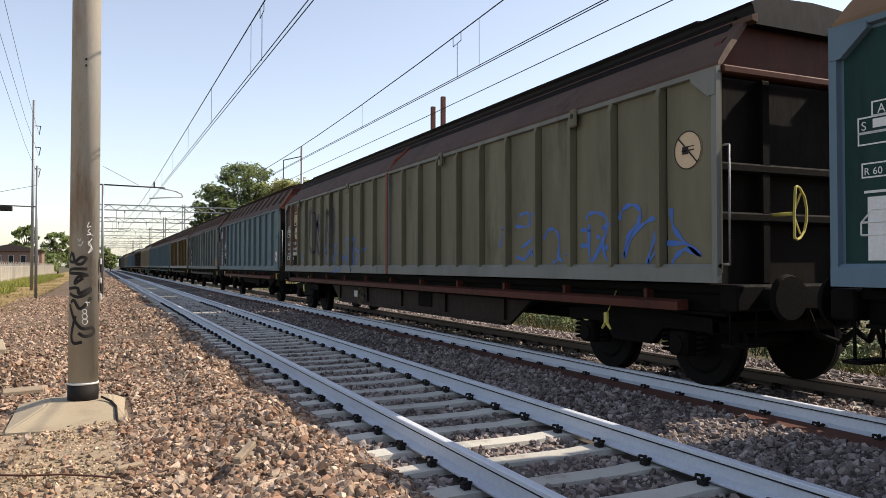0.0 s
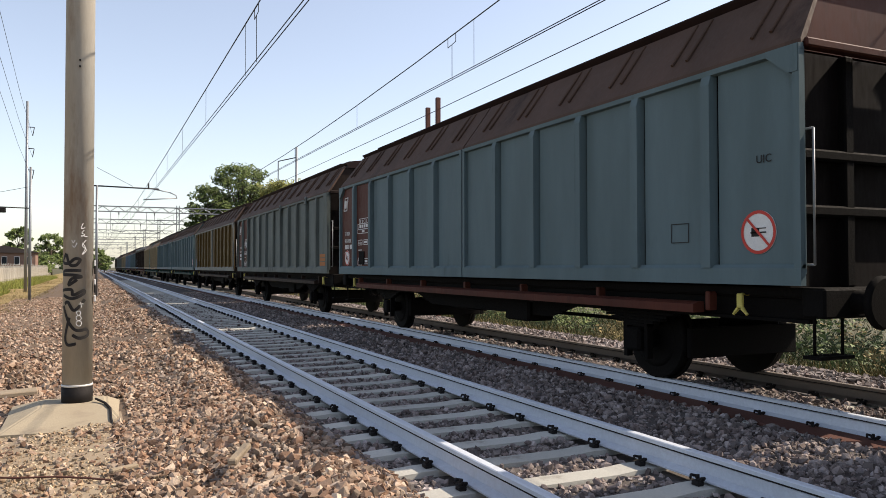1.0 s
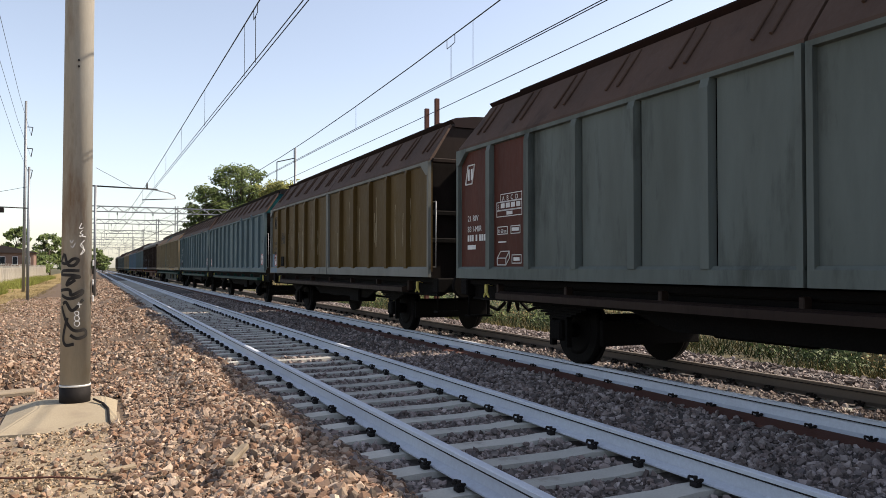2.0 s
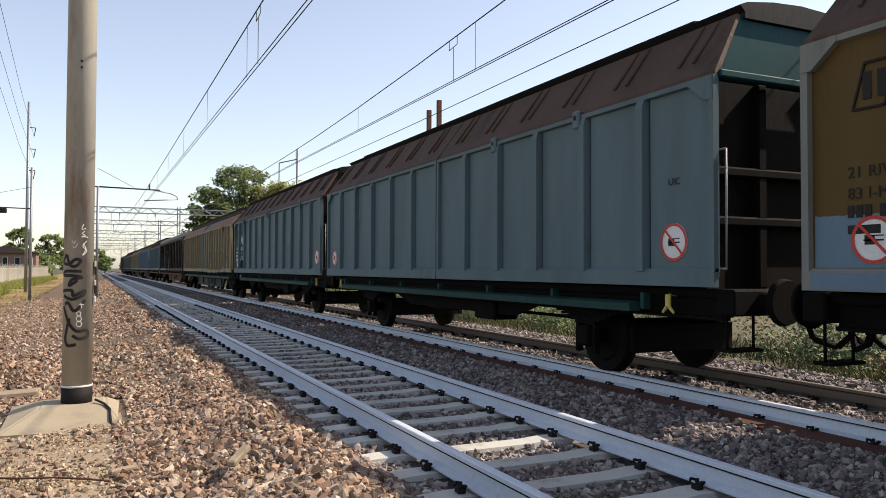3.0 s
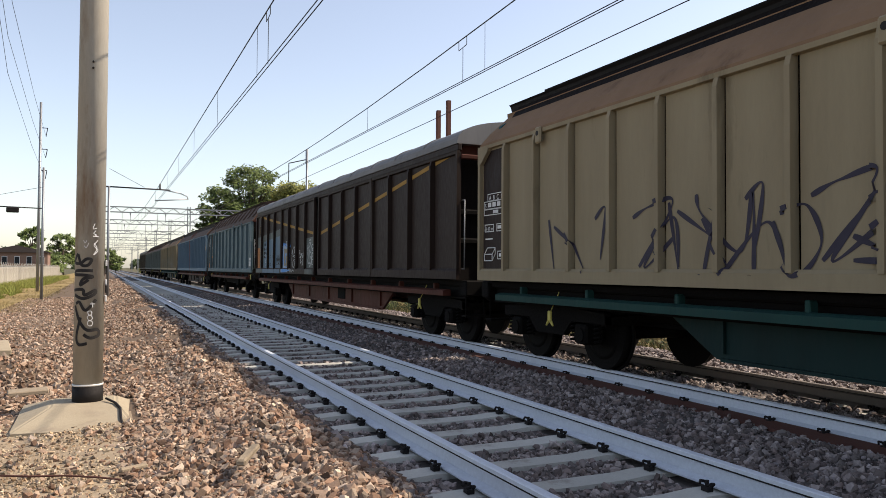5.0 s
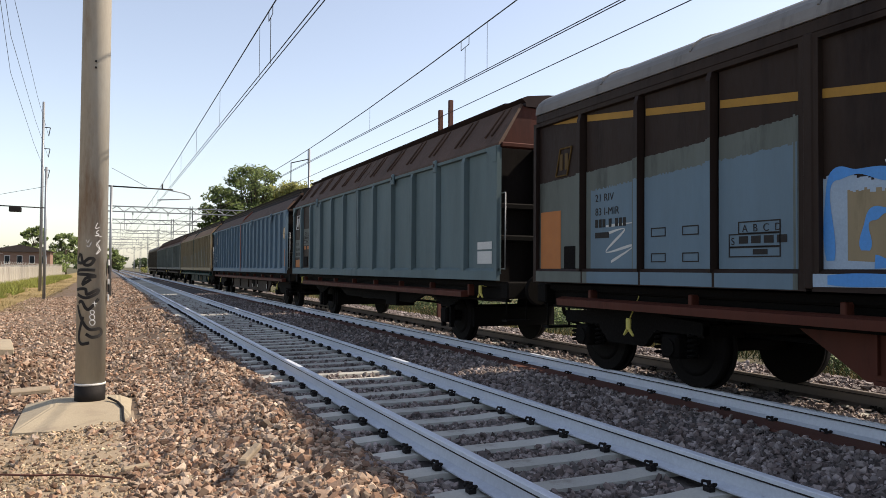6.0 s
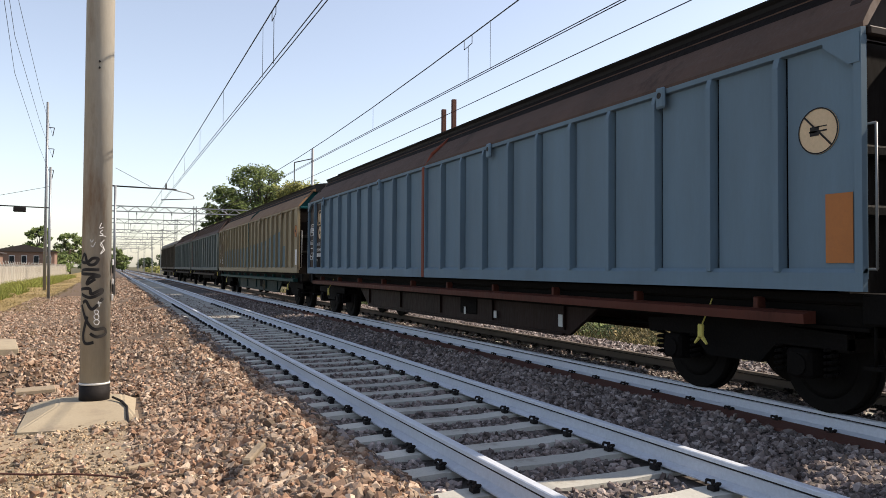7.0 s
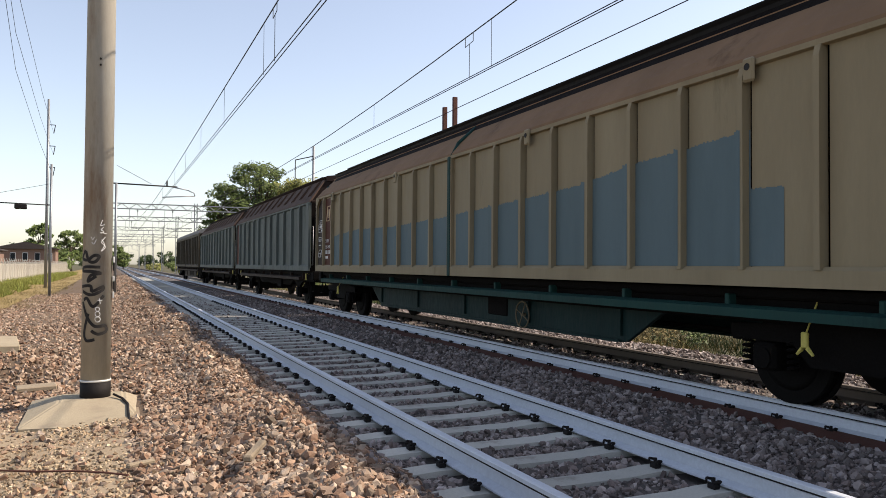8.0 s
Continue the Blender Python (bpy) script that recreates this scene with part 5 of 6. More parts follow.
w, a, b = wagon(190.7, 205.3, "two", P["dull"], P["roof"], P["cap_red"], P["brown"], P["brown"], "drab grey two-axle sliding-wall wagon with brown roof")
p = end_panel(w, b - 1.1, b - 0.1, P["oxide"])
w, a, b = wagon(206.3, 221.2, "two", P["dull"], P["roof"], P["cap"], P["brown"], P["brown"], "dull grey two-axle sliding-wall wagon near the train's tail")
w, a, b = wagon(222.3, 241.5, "bogie", P["tan"], P["roof"], P["cap_grey"], P["brown"], P["brown"], "drab sliding-wall wagon at the tail of the train", n=4, rounded=True)

# ---- beside the tracks ----
M["leaf"] = material("oak_leaves", (0.14, 0.18, 0.05), 0.7, second=(0.07, 0.10, 0.028), scale=0.6, bump=0, island=0.45)
M["leaf_dark"] = material("dark_leaves", (0.055, 0.08, 0.03), 0.8, second=(0.035, 0.055, 0.02), scale=0.6, bump=0, island=0.4)
M["leaf_yellow"] = material("yellowing_leaves", (0.24, 0.23, 0.06), 0.7, second=(0.15, 0.16, 0.045), scale=0.6, bump=0, island=0.45)
M["bark"] = material("tree_bark", (0.09, 0.07, 0.05), 0.95, bump=0.6)
M["grass"] = material("green_grass", (0.16, 0.22, 0.04), 0.8, second=(0.25, 0.23, 0.06), scale=0.4, bump=0, island=0.4)
M["dry_grass"] = material("dry_grass", (0.24, 0.18, 0.075), 0.85, second=(0.15, 0.12, 0.05), scale=0.4, bump=0, island=0.4)
M["fence"] = material("precast_concrete", (0.46, 0.43, 0.37), 0.9, second=(0.32, 0.29, 0.24), scale=0.7, fine=12, bump=0.3, stretch=(1, 1, 0.3), vary=0.1, dirt=(0.17, 0.15, 0.125), dirt_scale=0.8)
M["brick"] = material("red_brick", (0.25, 0.155, 0.115), 0.9, second=(0.18, 0.11, 0.08), fine=20, bump=0.3)
M["roof_tile"] = material("brown_roof_tiles", (0.07, 0.055, 0.05), 0.9, fine=10, bump=0.4)
M["glass"] = material("dark_window", (0.02, 0.025, 0.03), 0.15, bump=0)
M["timber"] = material("weathered_timber", (0.34, 0.27, 0.19), 0.9, second=(0.24, 0.19, 0.13), stretch=(1, 6, 6), fine=30, bump=0.4)
M["spray_black"] = material("black_tag_paint", (0.025, 0.022, 0.02), 0.7, bump=0)
MAST = (-0.142, 9.5)


def build_mast():
    t = thing("catenary_mast", "grey tubular mast with rust and black tags on footing", "mast")
    x, y = MAST
    radius = lambda z: 0.156 - 0.0013 * z
    bm = bmesh.new()
    rod(bm, (x, y, -0.2), (x, y, 9.5), 0.1563, 0.144, seg=40, caps=True)
    part("pole", bm, M["mast"], t)
    bm = bmesh.new()
    rod(bm, (x, y, -0.25), (x, y, -0.02), 0.161, seg=40)
    part("bitumen_band", bm, M["clip"], t, "black bitumen band at the foot")
    bm = bmesh.new()
    rod(bm, (x, y, -0.02), (x, y, 0.002), 0.1625, seg=40)
    part("white_ring", bm, P["white"], t)
    bm = bmesh.new()
    base = ((-0.69, -1.12), (0.49, -1.28), (0.5, 0.5), (-0.7, 0.6))
    lo = [bm.verts.new((x + a, y + b, -0.5)) for a, b in base]
    mid = [bm.verts.new((x + a, y + b, -0.305)) for a, b in base]
    hi = [bm.verts.new((x + a, y + b, -0.195)) for a, b in ((-0.36, -0.3), (0.3, -0.34), (0.3, 0.3), (-0.36, 0.3))]
    for i in range(4):
        j = (i + 1) % 4
        bm.faces.new((lo[i], lo[j], mid[j], mid[i]))
        bm.faces.new((mid[i], mid[j], hi[j], hi[i]))
    bm.faces.new(hi)
    bmesh.ops.bevel(bm, geom=bm.edges[:], offset=0.025, segments=2, affect="EDGES")
    part("footing", bm, M["concrete"], t, "sloped sandy concrete footing")

    def around(pts, w, mat, name, label, lift=0.003):
        """Marks on the tube: points as (angle from the camera's side, to the right, height)."""
        bm = bmesh.new()
        prev = None
        fine = []
        for i in range(len(pts) - 1):
            p0, p1, p2, p3 = pts[max(i - 1, 0)], pts[i], pts[i + 1], pts[min(i + 2, len(pts) - 1)]
            for k in range(8):
                q = k / 8
                fine.append(tuple(0.5 * (2 * p1[c] + (p2[c] - p0[c]) * q + (2 * p0[c] - 5 * p1[c] + 4 * p2[c] - p3[c]) * q * q
                                         + (3 * p1[c] - p0[c] - 3 * p2[c] + p3[c]) * q ** 3) for c in (0, 1)))
        fine.append(pts[-1])
        for i, (ang, z) in enumerate(fine):
            p, q = fine[max(i - 1, 0)], fine[min(i + 1, len(fine) - 1)]
            d = Vector(((q[0] - p[0]) * 0.16, q[1] - p[1]))
            d = d.normalized() if d.length > 1e-6 else Vector((1, 0))
            pair = []
            for s in (-0.5, 0.5):
                aa, zz = ang - d.y * s * w / 0.16, z + d.x * s * w
                rr = radius(zz) + lift
                pair.append(bm.verts.new((x + rr * math.sin(aa), y - rr * math.cos(aa), zz)))
            if prev:
                bm.faces.new((prev[0], prev[1], pair[1], pair[0]))
            prev = pair
        return part(name, bm, mat, t, label)

    # black tag down the tube, letter by letter as loops and bars
    letters = [
        [(-0.88, 1.46), (-1.22, 1.37), (-0.67, 1.35), (-0.22, 1.4), (0.12, 1.39), (-0.14, 1.33), (-0.58, 1.34), (-0.84, 1.45)],
        [(0.21, 1.27), (-0.95, 1.27), (-1.23, 1.23), (-0.26, 1.22), (0.22, 1.2), (-0.4, 1.18), (-0.63, 1.11), (-0.05, 1.17)],
        [(-1.33, 1.05), (-0.46, 1.06), (-0.3, 1.0), (0.38, 1.05), (0.35, 1.01), (-0.37, 0.96), (-1.15, 1.0)],
        [(-0.98, 0.9), (-0.68, 0.92), (-0.21, 0.83), (0.47, 0.95)],
        [(-1.11, 0.88), (-0.64, 0.71), (-0.11, 0.61), (0.61, 0.61), (0.71, 0.55), (0.11, 0.52), (-0.34, 0.56)],
        [(-0.56, 0.75), (-0.89, 0.54), (-0.68, 0.45), (-0.09, 0.46)],
    ]
    for k in letters:
        around(k, 0.034, M["spray_black"], "black_tag", "black sprayed tag")
    chalk = [
        [(0.31, 1.8), (0.18, 1.74), (0.44, 1.75)],
        [(0.38, 1.72), (0.22, 1.69), (0.41, 1.67), (0.19, 1.65)],
        [(0.17, 1.66), (0.61, 1.65)],
        [(0.52, 1.61), (0.26, 1.55), (0.54, 1.5), (0.25, 1.45), (0.47, 1.52), (0.26, 1.58)],
        [(-0.44, 1.61), (-0.32, 1.58), (-0.21, 1.61)],
        [(-0.39, 1.55), (-0.24, 1.53), (-0.08, 1.58)],
        [(0.19, 0.92), (0.24, 0.86)],
        [(0.06, 0.9), (0.38, 0.9)],
        [(0.21, 0.8), (0.14, 0.78), (0.0, 0.78), (-0.07, 0.81), (-0.0, 0.82), (0.13, 0.82), (0.21, 0.8)],
        [(0.24, 0.74), (0.16, 0.72), (-0.0, 0.72), (-0.09, 0.75), (-0.01, 0.77), (0.16, 0.77), (0.24, 0.74)],
        [(0.27, 0.69), (0.18, 0.66), (0.0, 0.66), (-0.09, 0.69), (-0.01, 0.71), (0.17, 0.71), (0.27, 0.69)],
    ]
    for k in chalk:
        around(k, 0.008, P["white"], "chalk_mark", "white chalk mark", 0.004)
    # black and white marker plates on the track side
    for i, z in enumerate((1.32, 1.23, 1.1, 1.02, 0.92)):
        bm = bmesh.new()
        box(bm, x + 0.16, x + 0.18, y - 0.06, y + 0.06, z, z + (0.1 if i % 2 else 0.07), 0.004)
        part("marker_plate", bm, P["ink"] if i % 2 else P["white"], t)
    for z in (3.55, 3.62):
        bm = bmesh.new()
        rod(bm, (x - 0.0, y - 0.155, z), (x - 0.0, y - 0.17, z), 0.012, seg=6)
        part("bolt", bm, M["clip"], t)


build_mast()


def ground_cable(pts, r, name, label, mat):
    bm = bmesh.new()
    path_rod(bm, pts, r, 6)
    tagged(part(name, bm, mat), label, "cable")


gz = bed_height
ground_cable([(0.05, 9.35, -0.16), (0.14, 9.15, -0.18), (0.19, 8.95, -0.21), (0.19, 8.6, -0.25), (0.2, 8.22, -0.295), (0.4, 8.0, -0.25)], 0.014, "earth_cable", "black earthing cable draped over the concrete footing", M["clip"])
ground_cable([(-1.5, 6.95, -0.3), (-0.75, 6.71, -0.28), (-0.49, 6.53, -0.27), (-0.24, 6.45, -0.27), (-0.02, 6.27, -0.26), (0.14, 6.09, -0.25)], 0.008, "loose_cable", "rusty loose cable lying on the gravel", M["rust"])


def block(name, x, y, z, sx, sy, sz, rz, mat, label, category):
    bm = bmesh.new()
    box(bm, -sx / 2, sx / 2, -sy / 2, sy / 2, 0, sz, 0.012)
    ob = part(name, bm, mat)
    ob.matrix_world = pose(x, y, z, random.uniform(-4, 4), random.uniform(-3, 3), rz)
    tagged(ob, label, category)


block("concrete_block", -1.77, 15.1, -0.36, 0.6, 1.3, 0.33, 8, M["concrete"], "pale broken concrete block on the gravel", "concrete block")
block("plank", -0.85, 11.0, -0.31, 0.46, 0.34, 0.06, 6, M["timber"], "short weathered plank lying on the gravel", "plank")
block("stick", 0.235, 6.32, -0.25, 0.22, 0.05, 0.04, 24, M["timber"], "dark piece of rusted wood on the gravel", "scrap")
block("stick", 1.02, 5.85, -0.12, 0.07, 0.45, 0.05, -24, M["timber"], "grey splinter of timber leaning on the ballast", "scrap")


# ---- overhead lines ----
def wire(name, pts, r, label, parent=None):
    bm = bmesh.new()
    path_rod(bm, pts, r, 5)
    ob = part(name, bm, M["wire"], parent)
    if not parent:
        tagged(ob, label, "overhead wire")
    return ob


def catenary(x, zc, zs, ys, sags, label, jumper):
    """Contact wires, messenger with its sag, droppers, between supports at ys."""
    t = thing("overhead_line", label, "overhead line")
    mess = []

    def height(y):
        for (y0, y1), (z0, z1), sag in zip(zip(ys, ys[1:]), zip(zs, zs[1:]), sags):
            if y <= y1:
                k = (y - y0) / (y1 - y0)
                return z0 + (z1 - z0) * k - 4 * sag * k * (1 - k)
        return zs[-1]
    for y0, y1 in zip(ys, ys[1:]):
        mess += [(x, y0 + (y1 - y0) * i / 14, height(y0 + (y1 - y0) * i / 14)) for i in range(14)]
    mess.append((x, ys[-1], zs[-1]))
    wire("messenger_wire", mess, 0.013, "", t)
    for d in (-0.035, 0.035):
        wire("contact_wire", [(x + d, ys[0], zc), (x + d, ys[-1], zc)], 0.009, "", t)
    for y0, y1 in zip(ys, ys[1:]):
        for i in range(1, 9):
            y = y0 + (y1 - y0) * (i - 0.35) / 8.6
            wire("dropper", [(x, y, height(y)), (x, y, zc)], 0.005, "", t)
    # stirrup hung from the messenger
    h = height(jumper)
    wire("stirrup", [(x, jumper - 0.28, h), (x, jumper - 0.28, h - 0.16), (x, jumper + 0.1, h - 0.2), (x, jumper + 0.1, h)], 0.008, "", t)
    wire("jumper", [(x, jumper - 0.1, h - 0.18), (x, jumper - 0.1, zc)], 0.007, "", t)
    return t


catenary(2.8, 5.2, [6.52, 5.97] + [6.75] * 5, [-6, 45, 97, 126, 162, 200, 245], [0.02, 0.3, 0.2, 0.2, 0.2, 0.2], "overhead contact line of two wires above the near track", 14.6)
catenary(6.73, 5.2, [7.47, 6.1] + [6.85] * 5, [-6, 56, 97, 126, 162, 200, 245], [1.06, 0.3, 0.2, 0.2, 0.2, 0.2], "overhead contact line of two wires above the far track", 14.2)
wire("feeder_wire", [(9.96, -8, 6.55), (10.0, 12, 6.41), (10.0, 24, 6.32), (10.05, 45, 6.3), (10.5, 97, 7.5), (10.5, 245, 7.5)], 0.012, "dark feeder wire beyond the tracks")


def lattice_beam(bm, x0, x1, y, z, hh=0.62, d=0.4):
    for yy in (y - d / 2, y + d / 2):
        for zz in (z, z + hh):
            box(bm, x0, x1, yy - 0.045, yy + 0.045, zz - 0.05, zz + 0.05)
        n = int((x1 - x0) / 0.8)
        for i in range(n):
            xa, xb = x0 + (x1 - x0) * i / n, x0 + (x1 - x0) * (i + 1) / n
            rod(bm, (xa, yy, z if i % 2 else z + hh), (xb, yy, z + hh if i % 2 else z), 0.035, seg=5)


def gantry(y, z, x0, x1, posts):
    t = thing("gantry", "grey steel lattice gantry spanning the tracks", "gantry", "gantries over the tracks")
    bm = bmesh.new()
    lattice_beam(bm, x0, x1, y, z)
    part("lattice_beam", bm, M["steel"], t)
    for x in posts:
        bm = bmesh.new()
        for s in (-0.15, 0.15):
            box(bm, x + s - 0.05, x + s + 0.05, y - 0.1, y + 0.1, -0.8, z + 0.9)
        for i in range(9):
            rod(bm, (x - 0.15, y, i * 0.9), (x + 0.15, y, i * 0.9 + 0.6), 0.025, seg=5)
        part("post", bm, M["steel"], t)
    for x in (2.8, 6.73):
        bm = bmesh.new()
        path_rod(bm, [(x - 0.9, y, z), (x - 0.9, y, 5.7), (x - 0.2, y, 5.55), (x + 0.7, y, 5.5)], 0.03, 6)
        part("registration_arm", bm, M["steel"], t)
        bm = bmesh.new()
        rod(bm, (x, y, z), (x, y, z - 0.35), 0.07, seg=8)
        rod(bm, (x, y, z - 0.35), (x, y, 6.75), 0.025, seg=5)
        part("insulator", bm, M["steel"], t)


for gy, gx in ((97, 15.8), (126, 14.5), (162, 15), (200, 15), (245, 15), (300, 15)):
    gantry(gy, 7.85 if gy < 110 else 8.0, -0.6, gx, (-0.6, 9.4))


def cantilever_post():
    t = thing("cantilever_post", "slim grey post carrying a tubular cantilever arm", "catenary post")
    bm = bmesh.new()
    rod(bm, (0.2, 45, -0.4), (0.2, 45, 5.75), 0.075, 0.065, seg=10)
    part("pole", bm, M["steel"], t)
    bm = bmesh.new()
    path_rod(bm, [(-0.3, 45, 5.72), (3.35, 45, 5.66)], 0.04)
    part("arm", bm, M["wire"], t)
    bm = bmesh.new()
    path_rod(bm, [(3.0, 45, 5.66), (3.9, 45, 5.5), (4.25, 45, 5.35), (4.3, 45, 5.18), (2.55, 45, 5.05)], 0.03)
    part("steady_arm", bm, M["steel"], t)
    bm = bmesh.new()
    rod(bm, (2.8, 45, 5.66), (2.8, 45, 5.98), 0.045, seg=8)
    part("insulator", bm, M["wire"], t)
    bm = bmesh.new()
    path_rod(bm, [(0.2, 45, 6.7), (2.0, 45, 5.75)], 0.012, 5)
    part("tie", bm, M["wire"], t)


cantilever_post()


def plain_pole(name, x, y, z, r, label, mat, top=None):
    t = thing(name, label, "pole")
    bm = bmesh.new()
    rod(bm, (x, y, -0.6), (x, y, z), r, r * 0.75, seg=14)
    part("shaft", bm, mat, t)
    return t


t = plain_pole("signal_post", -2.87, 43.6, 6.4, 0.075, "grey pole with a thin arm and small black box", M["steel"])
bm = bmesh.new()
path_rod(bm, [(-2.87, 43.6, 4.3), (-6.0, 43.6, 4.36)], 0.03)
part("arm", bm, M["wire"], t)
bm = bmesh.new()
box(bm, -4.5, -3.95, 43.45, 43.75, 4.05, 4.3, 0.03)
part("box", bm, M["clip"], t)
t = plain_pole("power_pole", -4.2, 60, 12.9, 0.11, "tall thin lattice power pole with short insulator arms", M["steel"])
for z, far in ((11.1, (-3.05, 30, 10.5)), (9.6, (-3.37, 32, 9.85)), (8.1, (-3.67, 35, 9.16))):
    bm = bmesh.new()
    path_rod(bm, [(-4.2, 60, z), (-3.75, 60, z), (-3.85, 60, z - 0.6)], 0.03, 5)
    part("insulator_arm", bm, M["wire"], t)
    wire("power_line", [(-3.85, 60, z - 0.6), tuple(0.5 * (p + q) - (0.25 if k == 2 else 0) for k, (p, q) in enumerate(zip((-3.85, 60, z - 0.6), far))), far, (-2.2, 8, 12.5), (-2.0, -5, 14)], 0.009, "thin dark power line leading to the pole")
wire("power_line", [(-2.87, 43.6, 5.4), (-9, 43.6, 3.9)], 0.01, "thin dark wire leading from the pole")
t = plain_pole("line_post", 11.1, 45, 8.5, 0.09, "dark grey steel line post beyond the train", M["steel"])
bm = bmesh.new()
path_rod(bm, [(11.1, 45, 7.9), (10.0, 45, 7.6), (10.0, 45, 6.45)], 0.03, 6)
part("bracket", bm, M["wire"], t)
for k, (py, pz) in enumerate(((22.8, 6.55), (22.0, 6.72))):
    t = thing("steel_post", "rust-brown steel channel post beyond the train", "post", "paired steel posts")
    bm = bmesh.new()
    box(bm, 9.93, 10.07, py - 0.06, py + 0.06, -0.8, pz, 0.01)
    part("channel", bm, M["rust"], t)
    bm = bmesh.new()
    box(bm, 9.85, 10.15, py - 0.12, py + 0.12, -0.8, -0.55, 0.02)
    part("base", bm, M["concrete"], t)


# ---- fence, houses ----
def fence():
    t = thing("fence_wall", "pale weathered precast concrete panel fence", "fence")
    rng = random.Random(9)
    n = 80
    bm = bmesh.new()
    box(bm, -0.04, 0.04, 0.02, 1.98, 0, 1.95, 0.01)
    for k in range(1, 5):
        box(bm, -0.04, 0.055, 0.4 * k - 0.02, 0.4 * k + 0.02, 0.05, 1.9)
    panel = bpy.data.meshes.new("panel")
    bm.to_mesh(panel)
    bm.free()
    panel.materials.append(M["fence"])
    bm = bmesh.new()
    box(bm, -0.09, 0.09, -0.07, 0.07, 0, 2.15, 0.015)
    rod(bm, (0, 0, 2.1), (-0.1, 0, 2.45), 0.03, seg=5)
    post = bpy.data.meshes.new("post")
    bm.to_mesh(post)
    bm.free()
    post.materials.append(M["fence"])
    for i in range(n):
        y = 48 + i * 2.0
        x = -8.6 - 0.004 * (y - 48)
        for me in (panel, post):
            ob = new(me.name, me)
            ob.parent = t
            ob.matrix_basis = pose(x, y, -0.68 + rng.uniform(-0.02, 0.02))


def house(x, y, w, d, hh, label):
    t = thing("house", label, "house")
    bm = bmesh.new()
    box(bm, x - w / 2, x + w / 2, y, y + d, -0.8, hh)
    part("wall", bm, M["brick"], t)
    bm = bmesh.new()
    r = [(x - w / 2 - 0.5, hh), (x, hh + w * 0.12), (x + w / 2 + 0.5, hh), (x + w / 2 + 0.5, hh - 0.15), (x - w / 2 - 0.5, hh - 0.15)]
    extrude_profile(bm, r, y - 0.5, y + d + 0.5)
    bmesh.ops.recalc_face_normals(bm, faces=bm.faces[:])
    part("roof", bm, M["roof_tile"], t)
    for i in range(int(w / 2.2)):
        xx = x - w / 2 + 1.1 + 2.2 * i
        bm = bmesh.new()
        box(bm, xx - 0.5, xx + 0.5, y - 0.06, y + 0.02, hh - 2.6, hh - 0.9, 0.03)
        win = part("window", bm, P["white"], t)
        bm = bmesh.new()
        box(bm, xx - 0.42, xx + 0.42, y - 0.08, y - 0.062, hh - 2.5, hh - 1.0)
        part("pane", bm, M["glass"], win)


fence()
house(-19.5, 125, 9, 8, 3.3, "low red brick house with a brown roof")
house(-16, 175, 11, 9, 4.4, "low brick shed behind the concrete fence")


# ---- plants ----
def leaves(bm_verts, bm_faces, centre, radius, count, size, rng):
    """Small leaf quads in a clump."""
    for _ in range(count):
        d = Vector((rng.gauss(0, 1), rng.gauss(0, 1), rng.gauss(0, 1)))
        d = d.normalized() * radius * rng.random() ** 0.4
        c = centre + Vector((d.x, d.y, d.z * 0.75))
        u = Vector((rng.gauss(0, 1), rng.gauss(0, 1), rng.gauss(0, 1))).normalized()
        v = u.orthogonal().normalized()
        s = size * rng.uniform(0.6, 1.4)
        k = len(bm_verts)
        bm_verts += [c + u * s, c + v * s * 0.5, c - u * s, c - v * s * 0.5]
        bm_faces.append((k, k + 1, k + 2, k + 3))


def tree(x, y, hh, spread, seed, mat, label, clumps=60, per=70, size=0.22, base=-0.8):
    rng = random.Random(seed)
    t = thing("tree", label, "tree")
    bm = bmesh.new()
    top = Vector((x + rng.uniform(-0.4, 0.4), y, base + hh * 0.62))
    rod(bm, (x, y, base), top, hh * 0.03, hh * 0.014, seg=10)
    centres = []
    for i in range(clumps):
        a = rng.uniform(0, 2 * math.pi)
        zf = rng.uniform(0.28, 0.97)
        width = spread * math.sqrt(max(0.06, 1 - ((zf - 0.55) / 0.5) ** 2)) * rng.uniform(0.35, 1.0)
        centres.append(Vector((x + width * math.cos(a), y + width * math.sin(a), base + hh * zf)))
    for c in centres[::3]:
        root = Vector((x, y, base + hh * rng.uniform(0.25, 0.6)))
        mid = (root + c) / 2 + Vector((0, 0, -0.2))
        rod(bm, root, mid, hh * 0.01, hh * 0.006, seg=5)
        rod(bm, mid, c, hh * 0.006, hh * 0.002, seg=5)
    part("trunk", bm, M["bark"], t)
    vs, fs = [], []
    for c in centres:
        leaves(vs, fs, c, spread * rng.uniform(0.16, 0.3), per, size, rng)
    me = bpy.data.meshes.new("crown")
    me.from_pydata([tuple(v) for v in vs], [], fs)
    me.materials.append(mat)
    ob = new("crown", me)
    ob.parent = t


tree(13.9, 104, 13.0, 3.3, 1, M["leaf"], "dark green oak tree behind the passing train", 100, 100, 0.2)
tree(18.4, 106, 16.2, 4.6, 2, M["leaf"], "tall green oak tree behind the passing train", 150, 100, 0.2)
tree(22.6, 98, 13.2, 4.3, 3, M["leaf_yellow"], "yellowing oak tree behind the passing train", 150, 110, 0.2)
tree(28.0, 110, 14.2, 4.6, 5, M["leaf_yellow"], "light green tree behind the passing train", 130, 100, 0.2)
# trees beyond the fence: the lighter leaf colour stands in for distance haze
tree(-15.9, 210, 12.0, 3.4, 6, M["leaf"], "dark green tree beyond the concrete fence", 50, 70, 0.3)
tree(-9.2, 212, 10.2, 3.9, 7, M["leaf"], "dark green tree beyond the concrete fence", 50, 60, 0.35)
